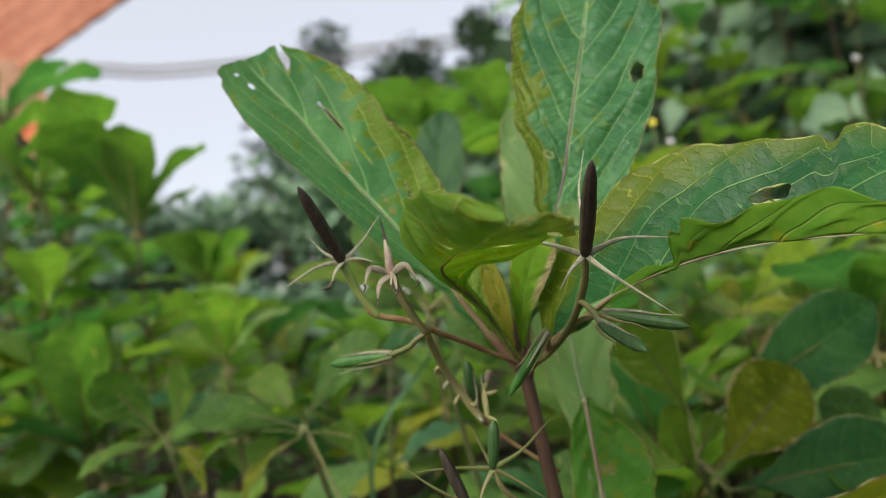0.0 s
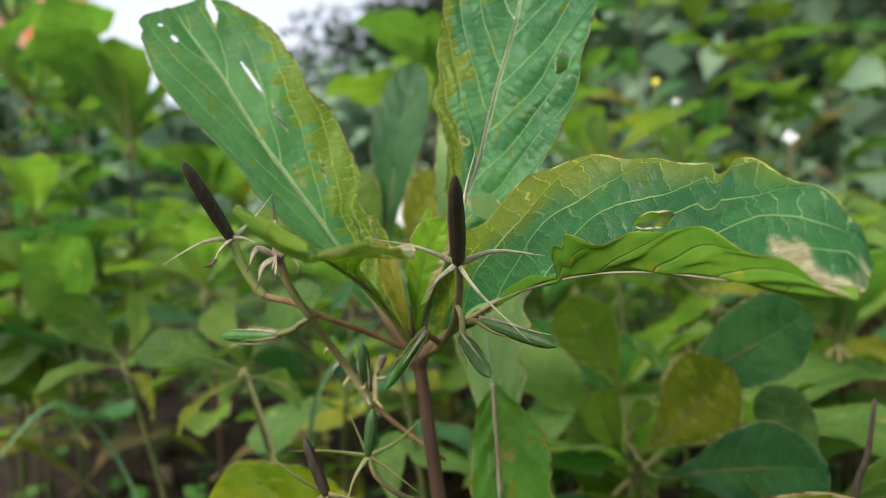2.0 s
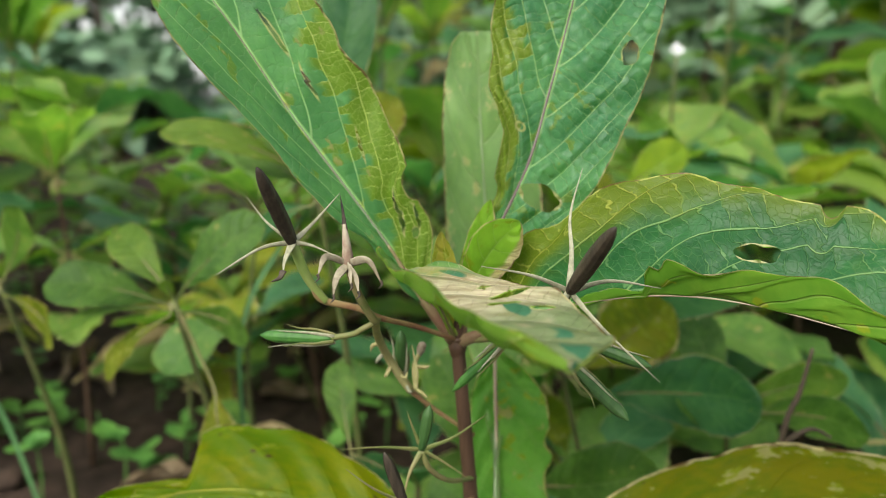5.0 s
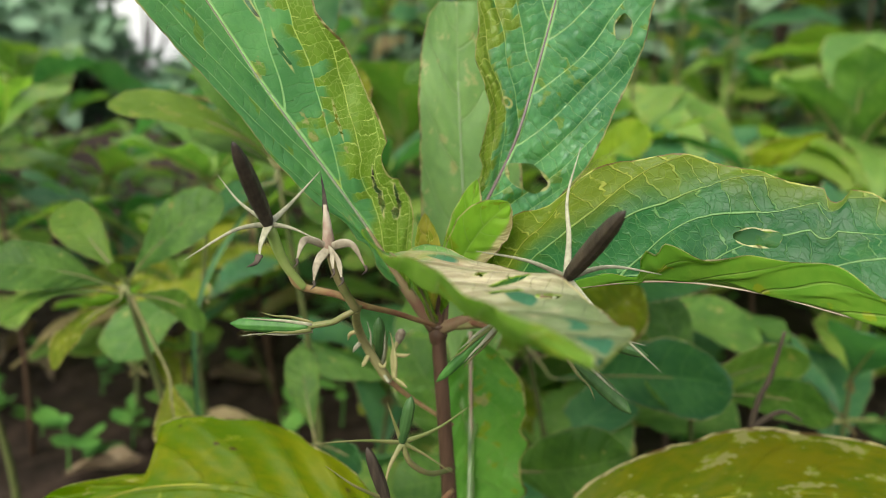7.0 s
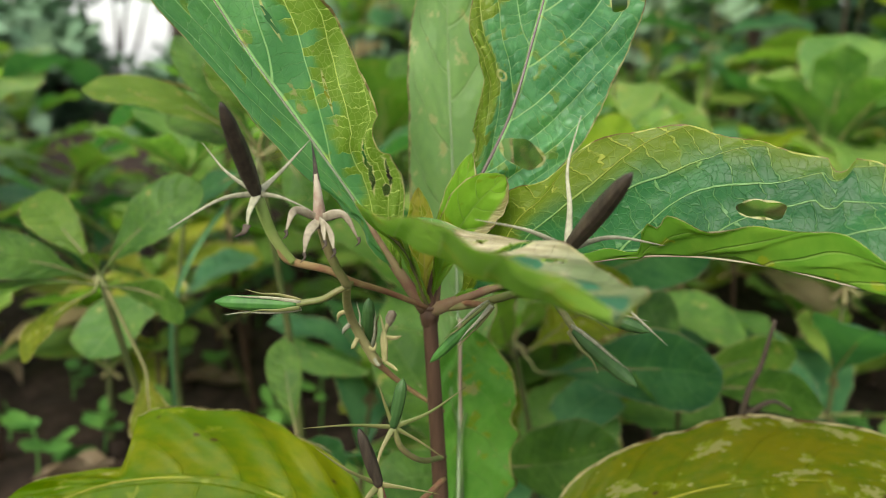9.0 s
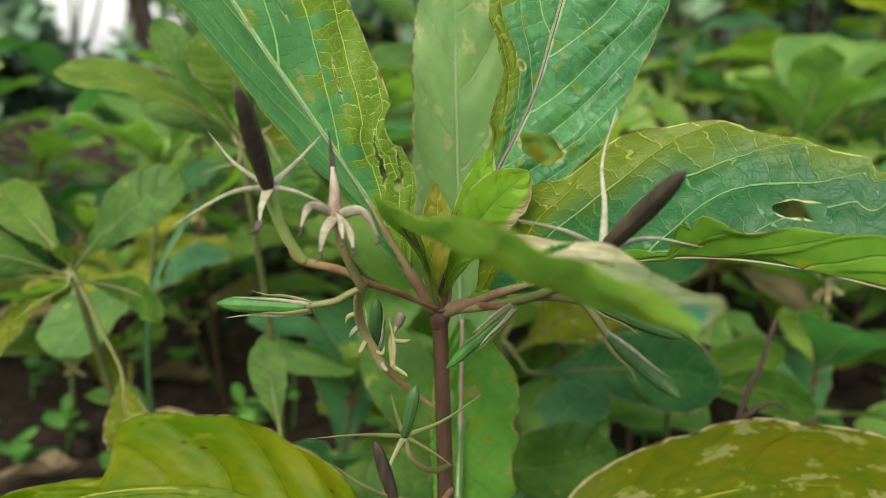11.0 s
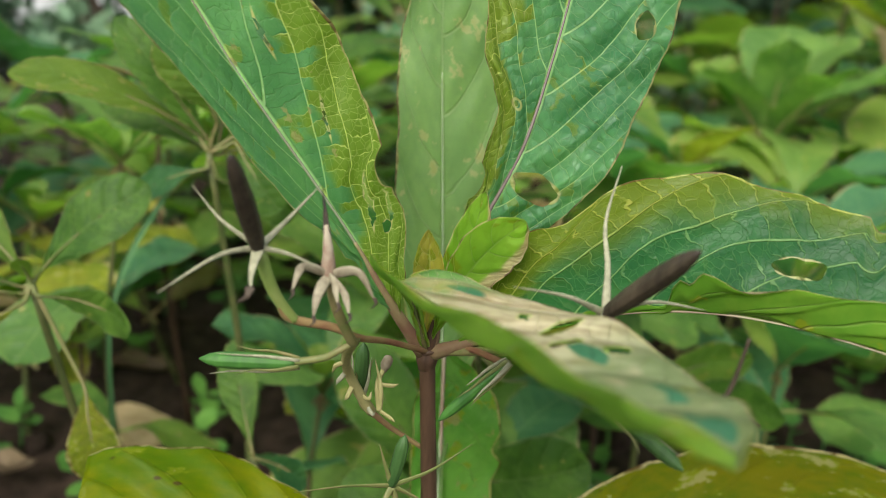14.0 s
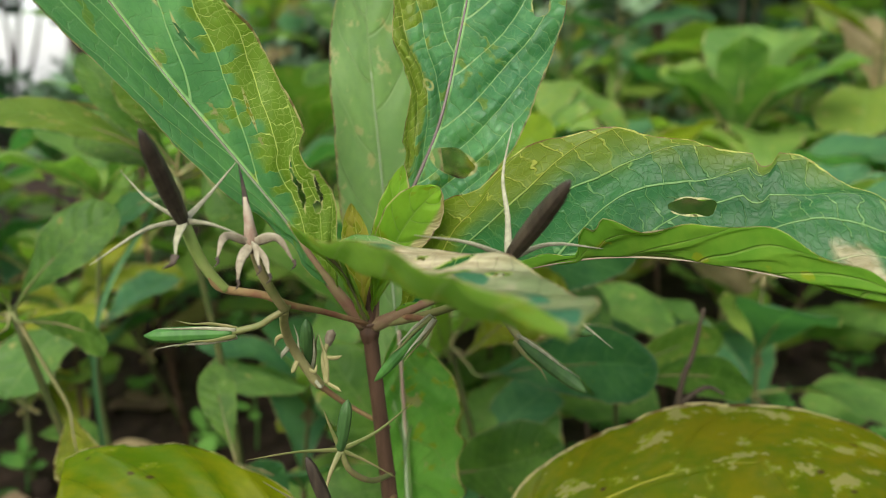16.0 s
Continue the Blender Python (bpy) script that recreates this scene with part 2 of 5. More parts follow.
    if spots:
        blot = m.step(m.noise(1.6, 4, 0.65, at=at), 0.66 - spots * 0.1, 0.70 - spots * 0.1)
        col = m.mix(m.math("MULTIPLY", blot, 0.75), col, spot_col)
    if scorch:
        s0, s1, strength = scorch
        reach = m.math("MULTIPLY_ADD", v, lean, u)
        sm = m.step(m.math("ADD", reach, m.math("MULTIPLY_ADD", m.noise(0.8, 4, at=at), 0.5, -0.25)), s0, s1)
        if scorch_v:
            sm = m.math("MULTIPLY", sm, m.step(m.math("ADD", v, m.math("MULTIPLY_ADD", m.noise(1.5, 3, at=at), 0.6, -0.3)), scorch_v[0], scorch_v[1]))
        streak = m.add("CombineXYZ")
        m.link(m.math("MULTIPLY", u, size[0] * 100), streak.inputs[0])
        m.link(m.math("MULTIPLY", ph, 2.6), streak.inputs[1])
        dry = m.mix(m.step(m.noise(2.2, 5, 0.65, at=streak.outputs[0]), 0.38, 0.62), (0.40, 0.31, 0.19), (0.66, 0.56, 0.40))
        dry = m.mix(m.math("MULTIPLY", m.step(m.noise(0.9, 3, at=at), 0.56, 0.64), 0.5), dry, (0.36, 0.24, 0.12))
        dry = m.mix(m.math("MULTIPLY", lines, 0.5), dry, (0.72, 0.63, 0.48))
        if isles:
            # living ovals left between the side veins
            cross = m.math("MULTIPLY", m.math("SUBTRACT", 0.5, d), 1 / 0.42)
            span = m.math("MULTIPLY", m.math("SUBTRACT", a, m.math("MULTIPLY_ADD", m.noise(0.6, 2, at=at), 0.5, 0.22)), 1 / 0.2)
            oval = m.math("SQRT", m.math("ADD", m.math("MULTIPLY", cross, cross), m.math("MULTIPLY", span, span)))
            keep = m.math("MULTIPLY", m.step(m.math("ADD", oval, m.math("MULTIPLY_ADD", m.noise(2.0, 3, at=at), 0.5, -0.25)), 0.78, 0.92, 1.0, 0.0), m.math("MULTIPLY", m.step(m.math("MULTIPLY_ADD", m.noise(0.9, 1, at=at), 1.4, u), 1.38, 1.46), m.step(v, 0.0, 0.1)))
            late = m.math("MULTIPLY", m.step(u, 0.56, 0.7), m.step(m.noise(0.9, 3, at=at), 0.26, 0.42))
            dry = m.mix(m.math("MULTIPLY", late, 0.8), dry, (0.12, 0.2, 0.07))
            dry = m.mix(keep, dry, (0.045, 0.17, 0.09))
        col = m.mix(m.math("MULTIPLY", sm, strength), col, dry)
    if edge:
        worn = m.step(m.math("ADD", a, m.math("MULTIPLY_ADD", m.noise(2.0, 4, at=at), edge * 2.4, -edge * 1.2)), 1.0 - edge, 1.0 - edge * 0.55)
        col = m.mix(m.math("MULTIPLY", worn, 0.85), col, m.mix(m.step(m.noise(3.0, 3, at=at), 0.45, 0.6), edge_col, (0.16, 0.085, 0.04)))
    for hu, hv, ru, rv, sh in [(*h, 0.0)[:5] for h in rims]:
        du = m.math("MULTIPLY", m.math("SUBTRACT", u, hu), 1 / ru)
        dv = m.math("MULTIPLY", m.math("SUBTRACT", m.math("SUBTRACT", v, hv), m.math("MULTIPLY", m.math("SUBTRACT", u, hu), sh)), 1 / rv)
        r = m.math("SQRT", m.math("ADD", m.math("MULTIPLY", du, du), m.math("MULTIPLY", dv, dv)))
        col = m.mix(m.math("MULTIPLY", m.step(r, 1.0, 1.0 + min(0.5, max(0.0022 / ru, 0.012 / rv)), 0.9, 0.0), m.step(r, 0.55, 0.75)), col, (0.56, 0.52, 0.27))
    if specks:
        grit = m.add("TexVoronoi", feature="F1")
        m.link(at, grit.inputs["Vector"])
        grit.inputs["Scale"].default_value = 1.3
        col = m.mix(m.math("MULTIPLY", m.step(m.math("MULTIPLY_ADD", m.noise(5.0, 2, at=at), 0.12, grit.outputs["Distance"]), 0.11, 0.17, 1.0, 0.0), 0.8), col, (0.09, 0.045, 0.02))
    height = m.math("ADD", height, m.math("MULTIPLY", small, 0.5))
    m.link(col, m.bsdf.inputs["Base Color"])
    m.set(m.bsdf.inputs["Roughness"], m.math("MULTIPLY_ADD", small, 0.2, rough - 0.1))
    m.bsdf.inputs["Specular IOR Level"].default_value = spec
    m.link(m.bump(height, 0.85, depth), m.bsdf.inputs["Normal"])
    tl = m.add("BsdfTranslucent")
    bright = m.add("MixRGB", blend="MULTIPLY")
    bright.inputs[0].default_value = 1.0
    m.link(col, bright.inputs[1])
    bright.inputs[2].default_value = (1.45, 1.78, 0.7, 1)
    m.link(bright.outputs[0], tl.inputs["Color"])
    mx = m.add("MixShader")
    mx.inputs[0].default_value = glow
    m.link(m.bsdf.outputs[0], mx.inputs[1])
    m.link(tl.outputs[0], mx.inputs[2])
    m.link(mx.outputs[0], m.out.inputs["Surface"])
    return m.mat


def plain_material(name, c1, c2, scale=200.0, rough=0.6, bump=0.3, dist=0.0004, stretch=None, metal=0.0, spec=0.3, contrast=(0.35, 0.65)):
    """Two colours mixed by noise at two scales, with fine relief."""
    m = Nodes(name)
    at = m.coords("Object")
    if stretch:
        mp = m.add("Mapping")
        mp.inputs["Scale"].default_value = stretch
        m.link(at, mp.inputs["Vector"])
        at = mp.outputs[0]
    n1, n2 = m.noise(scale, 5, 0.6, at), m.noise(scale * 0.17, 3, 0.5, at)
    f = m.step(m.math("MULTIPLY_ADD", n1, 0.5, m.math("MULTIPLY", n2, 0.5)), contrast[0], contrast[1])
    m.link(m.mix(f, c1, c2), m.bsdf.inputs["Base Color"])
    m.bsdf.inputs["Roughness"].default_value = rough
    m.bsdf.inputs["Metallic"].default_value = metal
    m.bsdf.inputs["Specular IOR Level"].default_value = spec
    m.link(m.bump(n1, bump, dist), m.bsdf.inputs["Normal"])
    return m.mat


HOLES_A = [(0.335, 0.62, 0.034, 0.035, 3.6), (0.315, 0.50, 0.030, 0.030, 3.6), (0.30, 0.80, 0.028, 0.03, 3.2), (0.275, 0.62, 0.012, 0.07, 1.0), (0.47, 0.50, 0.026, 0.016, 2.2), (0.60, 0.40, 0.024, 0.016, 1.2), (0.68, 0.36, 0.03, 0.03),
           (0.885, 0.78, 0.062, 0.075, 5.2), (0.84, -0.35, 0.012, 0.06), (0.9, -0.55, 0.008, 0.05)]
HOLES_C = [(0.375, 0.40, 0.022, 0.36), (0.66, 0.76, 0.02, 0.09)]
HOLES_R = [(0.66, -0.42, 0.032, 0.12)]
HOLES_F = [(0.565, 0.60, 0.009, 0.20, 1.0), (0.60, 0.42, 0.006, 0.16, 1.0), (0.645, 0.68, 0.012, 0.12, 0.8), (0.77, 0.76, 0.014, 0.08), (0.52, 0.5, 0.006, 0.07, 1.0), (0.66, -0.3, 0.012, 0.08)]
M_LEAF_A = leaf_material("leaf_left", (0.115, 0.305, 0.125), (0.19, 0.41, 0.165), (0.48, 0.66, 0.4), 6, (0.12, 0.038), yellow=0.1, zone="right", spots=0.08, sway=0.45, bend=1.3, rims=HOLES_A, edge=0.03, gold=(0.22, 0.31, 0.012), net_green=0.3, hair_net=0.28, vein_gold=(0.7, 0.72, 0.3))
M_LEAF_C = leaf_material("leaf_upright", (0.095, 0.285, 0.14), (0.18, 0.395, 0.19), (0.54, 0.70, 0.46), 10, (0.12, 0.04), yellow=0.12, zone="left", rough=0.33, spec=0.5, puff=0.6, net_green=0.65, depth=0.0009, sway=0.3, bend=1.4, rims=HOLES_C + [(0.49, -0.48, 0.009, 0.13)], edge=0.02)
# arched leaf: shade put into its much darker green, since it faces the sun
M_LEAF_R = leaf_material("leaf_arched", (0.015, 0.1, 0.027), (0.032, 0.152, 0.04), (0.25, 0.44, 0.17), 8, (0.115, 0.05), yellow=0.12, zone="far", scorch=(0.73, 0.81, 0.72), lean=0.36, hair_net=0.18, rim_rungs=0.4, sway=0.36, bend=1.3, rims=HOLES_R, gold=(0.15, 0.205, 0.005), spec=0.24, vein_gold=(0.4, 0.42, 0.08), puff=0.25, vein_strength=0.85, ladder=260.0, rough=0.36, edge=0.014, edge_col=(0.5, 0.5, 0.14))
M_LEAF_RU = leaf_material("leaf_arched_underside", (0.11, 0.27, 0.025), (0.18, 0.34, 0.035), (0.32, 0.4, 0.12), 9, (0.115, 0.02), yellow=0.4, vein_strength=0.25, spec=0.2, fine=False)
M_LEAF_F = leaf_material("leaf_scorched", (0.08, 0.22, 0.04), (0.13, 0.30, 0.05), (0.5, 0.5, 0.3), 8, (0.09, 0.03), yellow=0.6, scorch=(0.3, 0.5, 0.95), scorch_v=(-0.8, -0.42), edge=0.03, rims=HOLES_F, isles=True)
M_LEAF_U = leaf_material("leaf_underside", (0.21, 0.38, 0.05), (0.28, 0.45, 0.065), (0.36, 0.44, 0.2), 8, (0.09, 0.03), yellow=0.3, scorch=(0.55, 0.9, 0.6), scorch_v=(-0.2, 0.4), spec=0.2)
M_LEAF_B = leaf_material("leaf_pale", (0.25, 0.38, 0.18), (0.31, 0.44, 0.2), (0.42, 0.5, 0.32), 8, (0.14, 0.032), yellow=0.1, spots=0.7, fine=False, vein_strength=0.4, edge=0.05, spot_col=(0.5, 0.47, 0.29))
M_LEAF_D = leaf_material("leaf_drooping", (0.125, 0.31, 0.055), (0.195, 0.39, 0.08), (0.3, 0.42, 0.16), 8, (0.1, 0.035), yellow=0.0, spots=0.1, vein_strength=0.25, hair_net=0.0, edge=0.05, spec=0.25)
M_LEAF_Y = leaf_material("leaf_yellowing", (0.125, 0.225, 0.001), (0.245, 0.27, 0.002), (0.26, 0.28, 0.01), 9, (0.1, 0.05), yellow=0.4, spots=0.1, vein_strength=0.1, fine=False, depth=0.0005, spec=0.2, edge=0.02, ladder=260.0, edge_col=(0.66, 0.55, 0.38), specks=True)
M_LEAF_Z = leaf_material("leaf_yellowing_blotched", (0.12, 0.185, 0.001), (0.23, 0.222, 0.002), (0.26, 0.26, 0.01), 9, (0.1, 0.05), yellow=0.6, spots=0.75, vein_strength=0.1, fine=False, depth=0.0005, spec=0.2, edge=0.07, ladder=260.0, edge_col=(0.66, 0.55, 0.38), specks=True)
M_BRACT = leaf_material("bract_green", (0.23, 0.40, 0.045), (0.31, 0.48, 0.06), (0.36, 0.48, 0.16), 6, (0.03, 0.015), yellow=0.5, scorch=(0.3, 0.5, 0.9), scorch_v=(0.55, 0.75), fine=False, vein_strength=0.4, edge=0.06)
M_BRACT_Y = leaf_material("bract_yellow", (0.40, 0.36, 0.07), (0.5, 0.44, 0.10), (0.5, 0.42, 0.18), 6, (0.02, 0.01), yellow=0.5)
M_BG = [leaf_material("leaf_green", (0.082, 0.185, 0.042), (0.165, 0.295, 0.065), (0.25, 0.36, 0.12), 8, (0.07, 0.03), yellow=0.2, fine=False, vein_strength=0.4, random_hue=0.12, spec=0.3, rough=0.45, edge=0.015, spots=0.1),
        leaf_material("leaf_light", (0.12, 0.235, 0.042), (0.205, 0.325, 0.065), (0.24, 0.4, 0.11), 8, (0.07, 0.03), yellow=0.4, fine=False, vein_strength=0.35, random_hue=0.4, spec=0.3, rough=0.45, edge=0.04, spots=0.3, scorch=(0.98, 1.1, 0.7)),
        leaf_material("leaf_bluish", (0.05, 0.16, 0.068), (0.095, 0.235, 0.09), (0.18, 0.35, 0.14), 8, (0.07, 0.03), yellow=0.05, fine=False, vein_strength=0.4, spec=0.35, rough=0.42, edge=0.03),
        leaf_material("leaf_ochre", (0.17, 0.23, 0.025), (0.28, 0.28, 0.035), (0.33, 0.34, 0.1), 8, (0.07, 0.03), yellow=0.8, fine=False, spots=0.5, vein_strength=0.3, spec=0.2, rough=0.55, edge=0.12),
        leaf_material("leaf_dry", (0.26, 0.2, 0.1), (0.42, 0.33, 0.19), (0.45, 0.38, 0.24), 8, (0.07, 0.03), yellow=0.0, fine=False, spots=0.3, vein_strength=0.4, spec=0.15, rough=0.7)]
M_STEM = plain_material("stem_red_brown", (0.036, 0.021, 0.012), (0.085, 0.049, 0.029), 900, 0.5, 0.4, 0.0003, (1, 1, 0.12))
M_STEM_G = plain_material("stem_green", (0.055, 0.085, 0.022), (0.11, 0.11, 0.04), 700, 0.5, 0.3, 0.0002)
M_STALK = plain_material("stalk_tan", (0.2, 0.085, 0.05), (0.27, 0.2, 0.085), 300, 0.5, 0.3, 0.0002)
M_RIB_A = plain_material("rib_pinkish", (0.17, 0.12, 0.085), (0.2, 0.26, 0.155), 60, 0.5, 0.2, 0.0002)
M_RIB_B = plain_material("rib_pink", (0.25, 0.16, 0.12), (0.33, 0.33, 0.21), 40, 0.5, 0.2, 0.0002)
M_RIB_Y = plain_material("rib_yellowish", (0.2, 0.22, 0.01), (0.27, 0.27, 0.02), 60, 0.5, 0.2, 0.0002)
M_RIB_P = plain_material("rib_pale_green", (0.27, 0.36, 0.2), (0.36, 0.44, 0.27), 60, 0.5, 0.2, 0.0002)
M_RIB_C = plain_material("rib_mauve", (0.10, 0.068, 0.066), (0.2, 0.165, 0.15), 60, 0.5, 0.2, 0.0002)
M_STALK_P = plain_material("stalk_green", (0.16, 0.25, 0.05), (0.26, 0.32, 0.1), 200, 0.5, 0.3, 0.0002)
M_STALK_G = plain_material("stalk_olive", (0.105, 0.14, 0.038), (0.205, 0.175, 0.075), 260, 0.5, 0.3, 0.0002)
M_STALK_S = plain_material("stalk_straw", (0.2, 0.205, 0.07), (0.33, 0.3, 0.13), 260, 0.55, 0.4, 0.0003)
M_POD = plain_material("ripe_pod", (0.013, 0.010, 0.007), (0.07, 0.054, 0.035), 900, 0.6, 0.8, 0.0003, (1, 1, 0.1), contrast=(0.3, 0.75))
M_CAP = plain_material("green_capsule", (0.028, 0.10, 0.018), (0.06, 0.18, 0.03), 500, 0.55, 0.3, 0.0002, (1, 1, 0.3))
M_CAP_D = plain_material("dark_capsule", (0.026, 0.07, 0.018), (0.055, 0.125, 0.03), 500, 0.5, 0.3, 0.0002, (1, 1, 0.3))
M_SEPAL = plain_material("dry_sepal", (0.18, 0.185, 0.115), (0.36, 0.355, 0.24), 900, 0.65, 0.4, 0.0002)
M_FADED = plain_material("faded_corolla", (0.2, 0.12, 0.085), (0.36, 0.31, 0.225), 500, 0.65, 0.4, 0.0002)
M_FADED_S = plain_material("faded_sepal", (0.16, 0.13, 0.085), (0.31, 0.285, 0.2), 700, 0.65, 0.4, 0.0002)
M_BLACK = plain_material("withered_tip", (0.02, 0.018, 0.015), (0.08, 0.06, 0.04), 900, 0.7)
M_DRY = plain_material("dead_leaf", (0.22, 0.16, 0.09), (0.48, 0.38, 0.26), 120, 0.75, 0.5, 0.001)
M_TWIG = plain_material("woody_stem", (0.03, 0.022, 0.014), (0.075, 0.056, 0.035), 300, 0.8, 0.5, 0.0006)
M_GRASS = plain_material("grass_blade", (0.06, 0.17, 0.06), (0.11, 0.23, 0.09), 60, 0.5)


def soil_material():
    m = Nodes("soil")
    at = m.coords("Object")
    n1, n2, n3 = m.noise(9, 6, 0.6, at), m.noise(60, 5, 0.65, at), m.noise(500, 3, 0.6, at)
    col = m.mix(m.step(n2, 0.35, 0.7), (0.018, 0.012, 0.008), (0.058, 0.037, 0.027))
    col = m.mix(m.math("MULTIPLY", m.step(n1, 0.5, 0.7), 0.5), col, (0.08, 0.056, 0.042))
    m.link(col, m.bsdf.inputs["Base Color"])
    m.bsdf.inputs["Roughness"].default_value = 0.9
    m.bsdf.inputs["Specular IOR Level"].default_value = 0.2
    m.link(m.bump(m.math("ADD", m.math("MULTIPLY", n2, 1.0), m.math("MULTIPLY", n3, 0.3)), 0.8, 0.01), m.bsdf.inputs["Normal"])
    return m.mat


M_SOIL = soil_material()

# ---- ground: one sheet to the horizon ----
def ground_height(x, y):
    r = math.hypot(x, y)
    drop = 0.0
    if y > 1.6:
        w = abs(math.atan2(-x, y) - 0.345) / 0.2
        drop = 0.04 * (y - 1.6) * max(0.0, 1 - w * w) ** 0.5
    h = 0.012 * noise.noise(Vector((x * 4, y * 4, 0))) + 0.006 * noise.noise(Vector((x * 18, y * 18, 3))) + 0.003 * noise.noise(Vector((x * 55, y * 55, 7)))
    return h * (1 if r < 3 else 3) - drop


def build_ground():
    bm = bmesh.new()
    ticks = [0.012 * i for i in range(0, 41)]
    while ticks[-1] < 90:
        ticks.append(ticks[-1] * 1.11)
    axis = sorted([-t for t in ticks[1:]] + ticks)
    rows = [[bm.verts.new((x, y + 0.15, ground_height(x, y))) for y in axis] for x in axis]
    for a, b in zip(rows, rows[1:]):
        for i in range(len(axis) - 1):
            bm.faces.new((a[i], b[i], b[i + 1], a[i + 1]))
    ob = part("ground", bm, M_SOIL)
    tagged(ob, "dark brown bare garden soil with small clods", "soil", kind="structure")


build_ground()

# ---- the seed-bearing plant in the middle ----
plant = thing("wild_herb_plant", (0.008, 0.012, 0), "tall weedy herb with large chewed leaves and dark ripe seed pods", "plant")


def own(ob):
    """Hangs a part, built in world places, under the plant."""
    ob.matrix_parent_inverse = Matrix.Translation(plant.location).inverted()
    return ob


bm = bmesh.new()
tube(bm, [(0.010, 0.014, 0.0), (0.007, 0.008, 0.07), (0.0035, 0.002, 0.135), (0.0005, 0, 0.178), (0, 0, 0.187)], [(0, 0.0028), (0.7, 0.0017), (0.94, 0.0017), (1, 0.0026)], 40, 14)
tube(bm, [(0, 0, 0.1822), (0, 0, 0.1845), (0, 0, 0.187)], [(0, 0.0018), (0.5, 0.0023), (1, 0.0019)], 8, 12)
tube(bm, [(0, 0, 0.184), (0.0003, -0.0006, 0.195), (0.0006, -0.0015, 0.2)], [(0, 0.0018), (1, 0.0014)], 8, 10)
own(part("main_stem", bm, M_STEM, plant, "reddish brown square-edged stem"))

# large leaves
def big_leaf(name, label, material, stalk, stalk_r, stalk_mat, **kw):
    ob = own(part(name, blade(thick=0.00025, **kw), material, plant, label))
    if kw.get("under"):
        ob.data.materials.append(M_LEAF_U if kw["under"] > 0 else M_LEAF_RU)
    bm = bmesh.new()
    tube(bm, stalk, [(0, stalk_r), (0.35, stalk_r * 0.8), (1, stalk_r * 0.25)], 40, 8)
    part("midrib", bm, stalk_mat, ob)
    return ob


LA = [(-0.001, 0, 0.186), (-0.0095, -0.003, 0.1995), (-0.0158, -0.0035, 0.2105), (-0.0253, -0.004, 0.2245), (-0.0362, -0.004, 0.2400), (-0.049, -0.002, 0.2595), (-0.0595, 0.0003, 0.2735), (-0.0655, 0.0015, 0.2815)]
big_leaf("leaf", "broad green leaf with insect slits and a split tip", M_LEAF_A, LA[:-1], 0.00042, M_RIB_A,
         ctrl=LA, side=(0.86, -0.15, 0.5), wl=0.0172, wr=0.021, fold=(70, -22), curl=(0.0, 0.0), nu=150, nv=64, wave=0.0016, waves=4, pucker=0.0009, veins=9,
         shape=[(0, 0.03), (0.1, 0.06), (0.17, 0.3), (0.3, 0.56), (0.45, 0.78), (0.6, 0.93), (0.7, 0.91), (0.8, 0.77), (0.9, 0.56), (0.96, 0.38), (1, 0.06)],
         shape_l=[(0, 0.03), (0.1, 0.06), (0.17, 0.16), (0.29, 0.34), (0.43, 0.54), (0.57, 0.74), (0.7, 0.94), (0.78, 1.0), (0.85, 0.9), (0.9, 0.72), (0.95, 0.48), (1, 0.08)],
         holes=HOLES_A,
         bites=[(0.24, -1, 0.035, 0.4), (0.36, 1, 0.03, 0.2)], rag=0.10, seed=3)

LC = [(0.0005, 0, 0.187), (0.0028, 0.001, 0.1985), (0.0100, 0.0015, 0.2140), (0.0167, 0.0015, 0.2290), (0.0215, 0.004, 0.2455), (0.0262, 0.009, 0.2625), (0.0305, 0.015, 0.2800), (0.033, 0.02, 0.292)]
big_leaf("leaf", "broad upright green leaf with pale veins and chewed holes", M_LEAF_C, LC[:-1], 0.00048, M_RIB_C,
         ctrl=LC, side=(0.93, -0.05, -0.3), wl=0.0195, wr=0.0205, fold=(4, 8), curl=(0.08, 0.1), nu=150, nv=64, wave=0.0014, waves=4, pucker=0.0014, veins=10,
         shape=[(0, 0.03), (0.12, 0.05), (0.2, 0.28), (0.32, 0.6), (0.48, 0.86), (0.62, 1.0), (0.78, 0.98), (0.9, 0.75), (0.97, 0.42), (1, 0.05)],
         shape_l=[(0, 0.03), (0.12, 0.05), (0.2, 0.16), (0.35, 0.30), (0.47, 0.40), (0.505, 0.52), (0.55, 0.72), (0.66, 0.88), (0.78, 0.96), (0.88, 0.86), (0.95, 0.54), (1, 0.05)],
         holes=HOLES_C,
         bites=[(0.34, -1, 0.03, 0.3)], rag=0.07, seed=8)

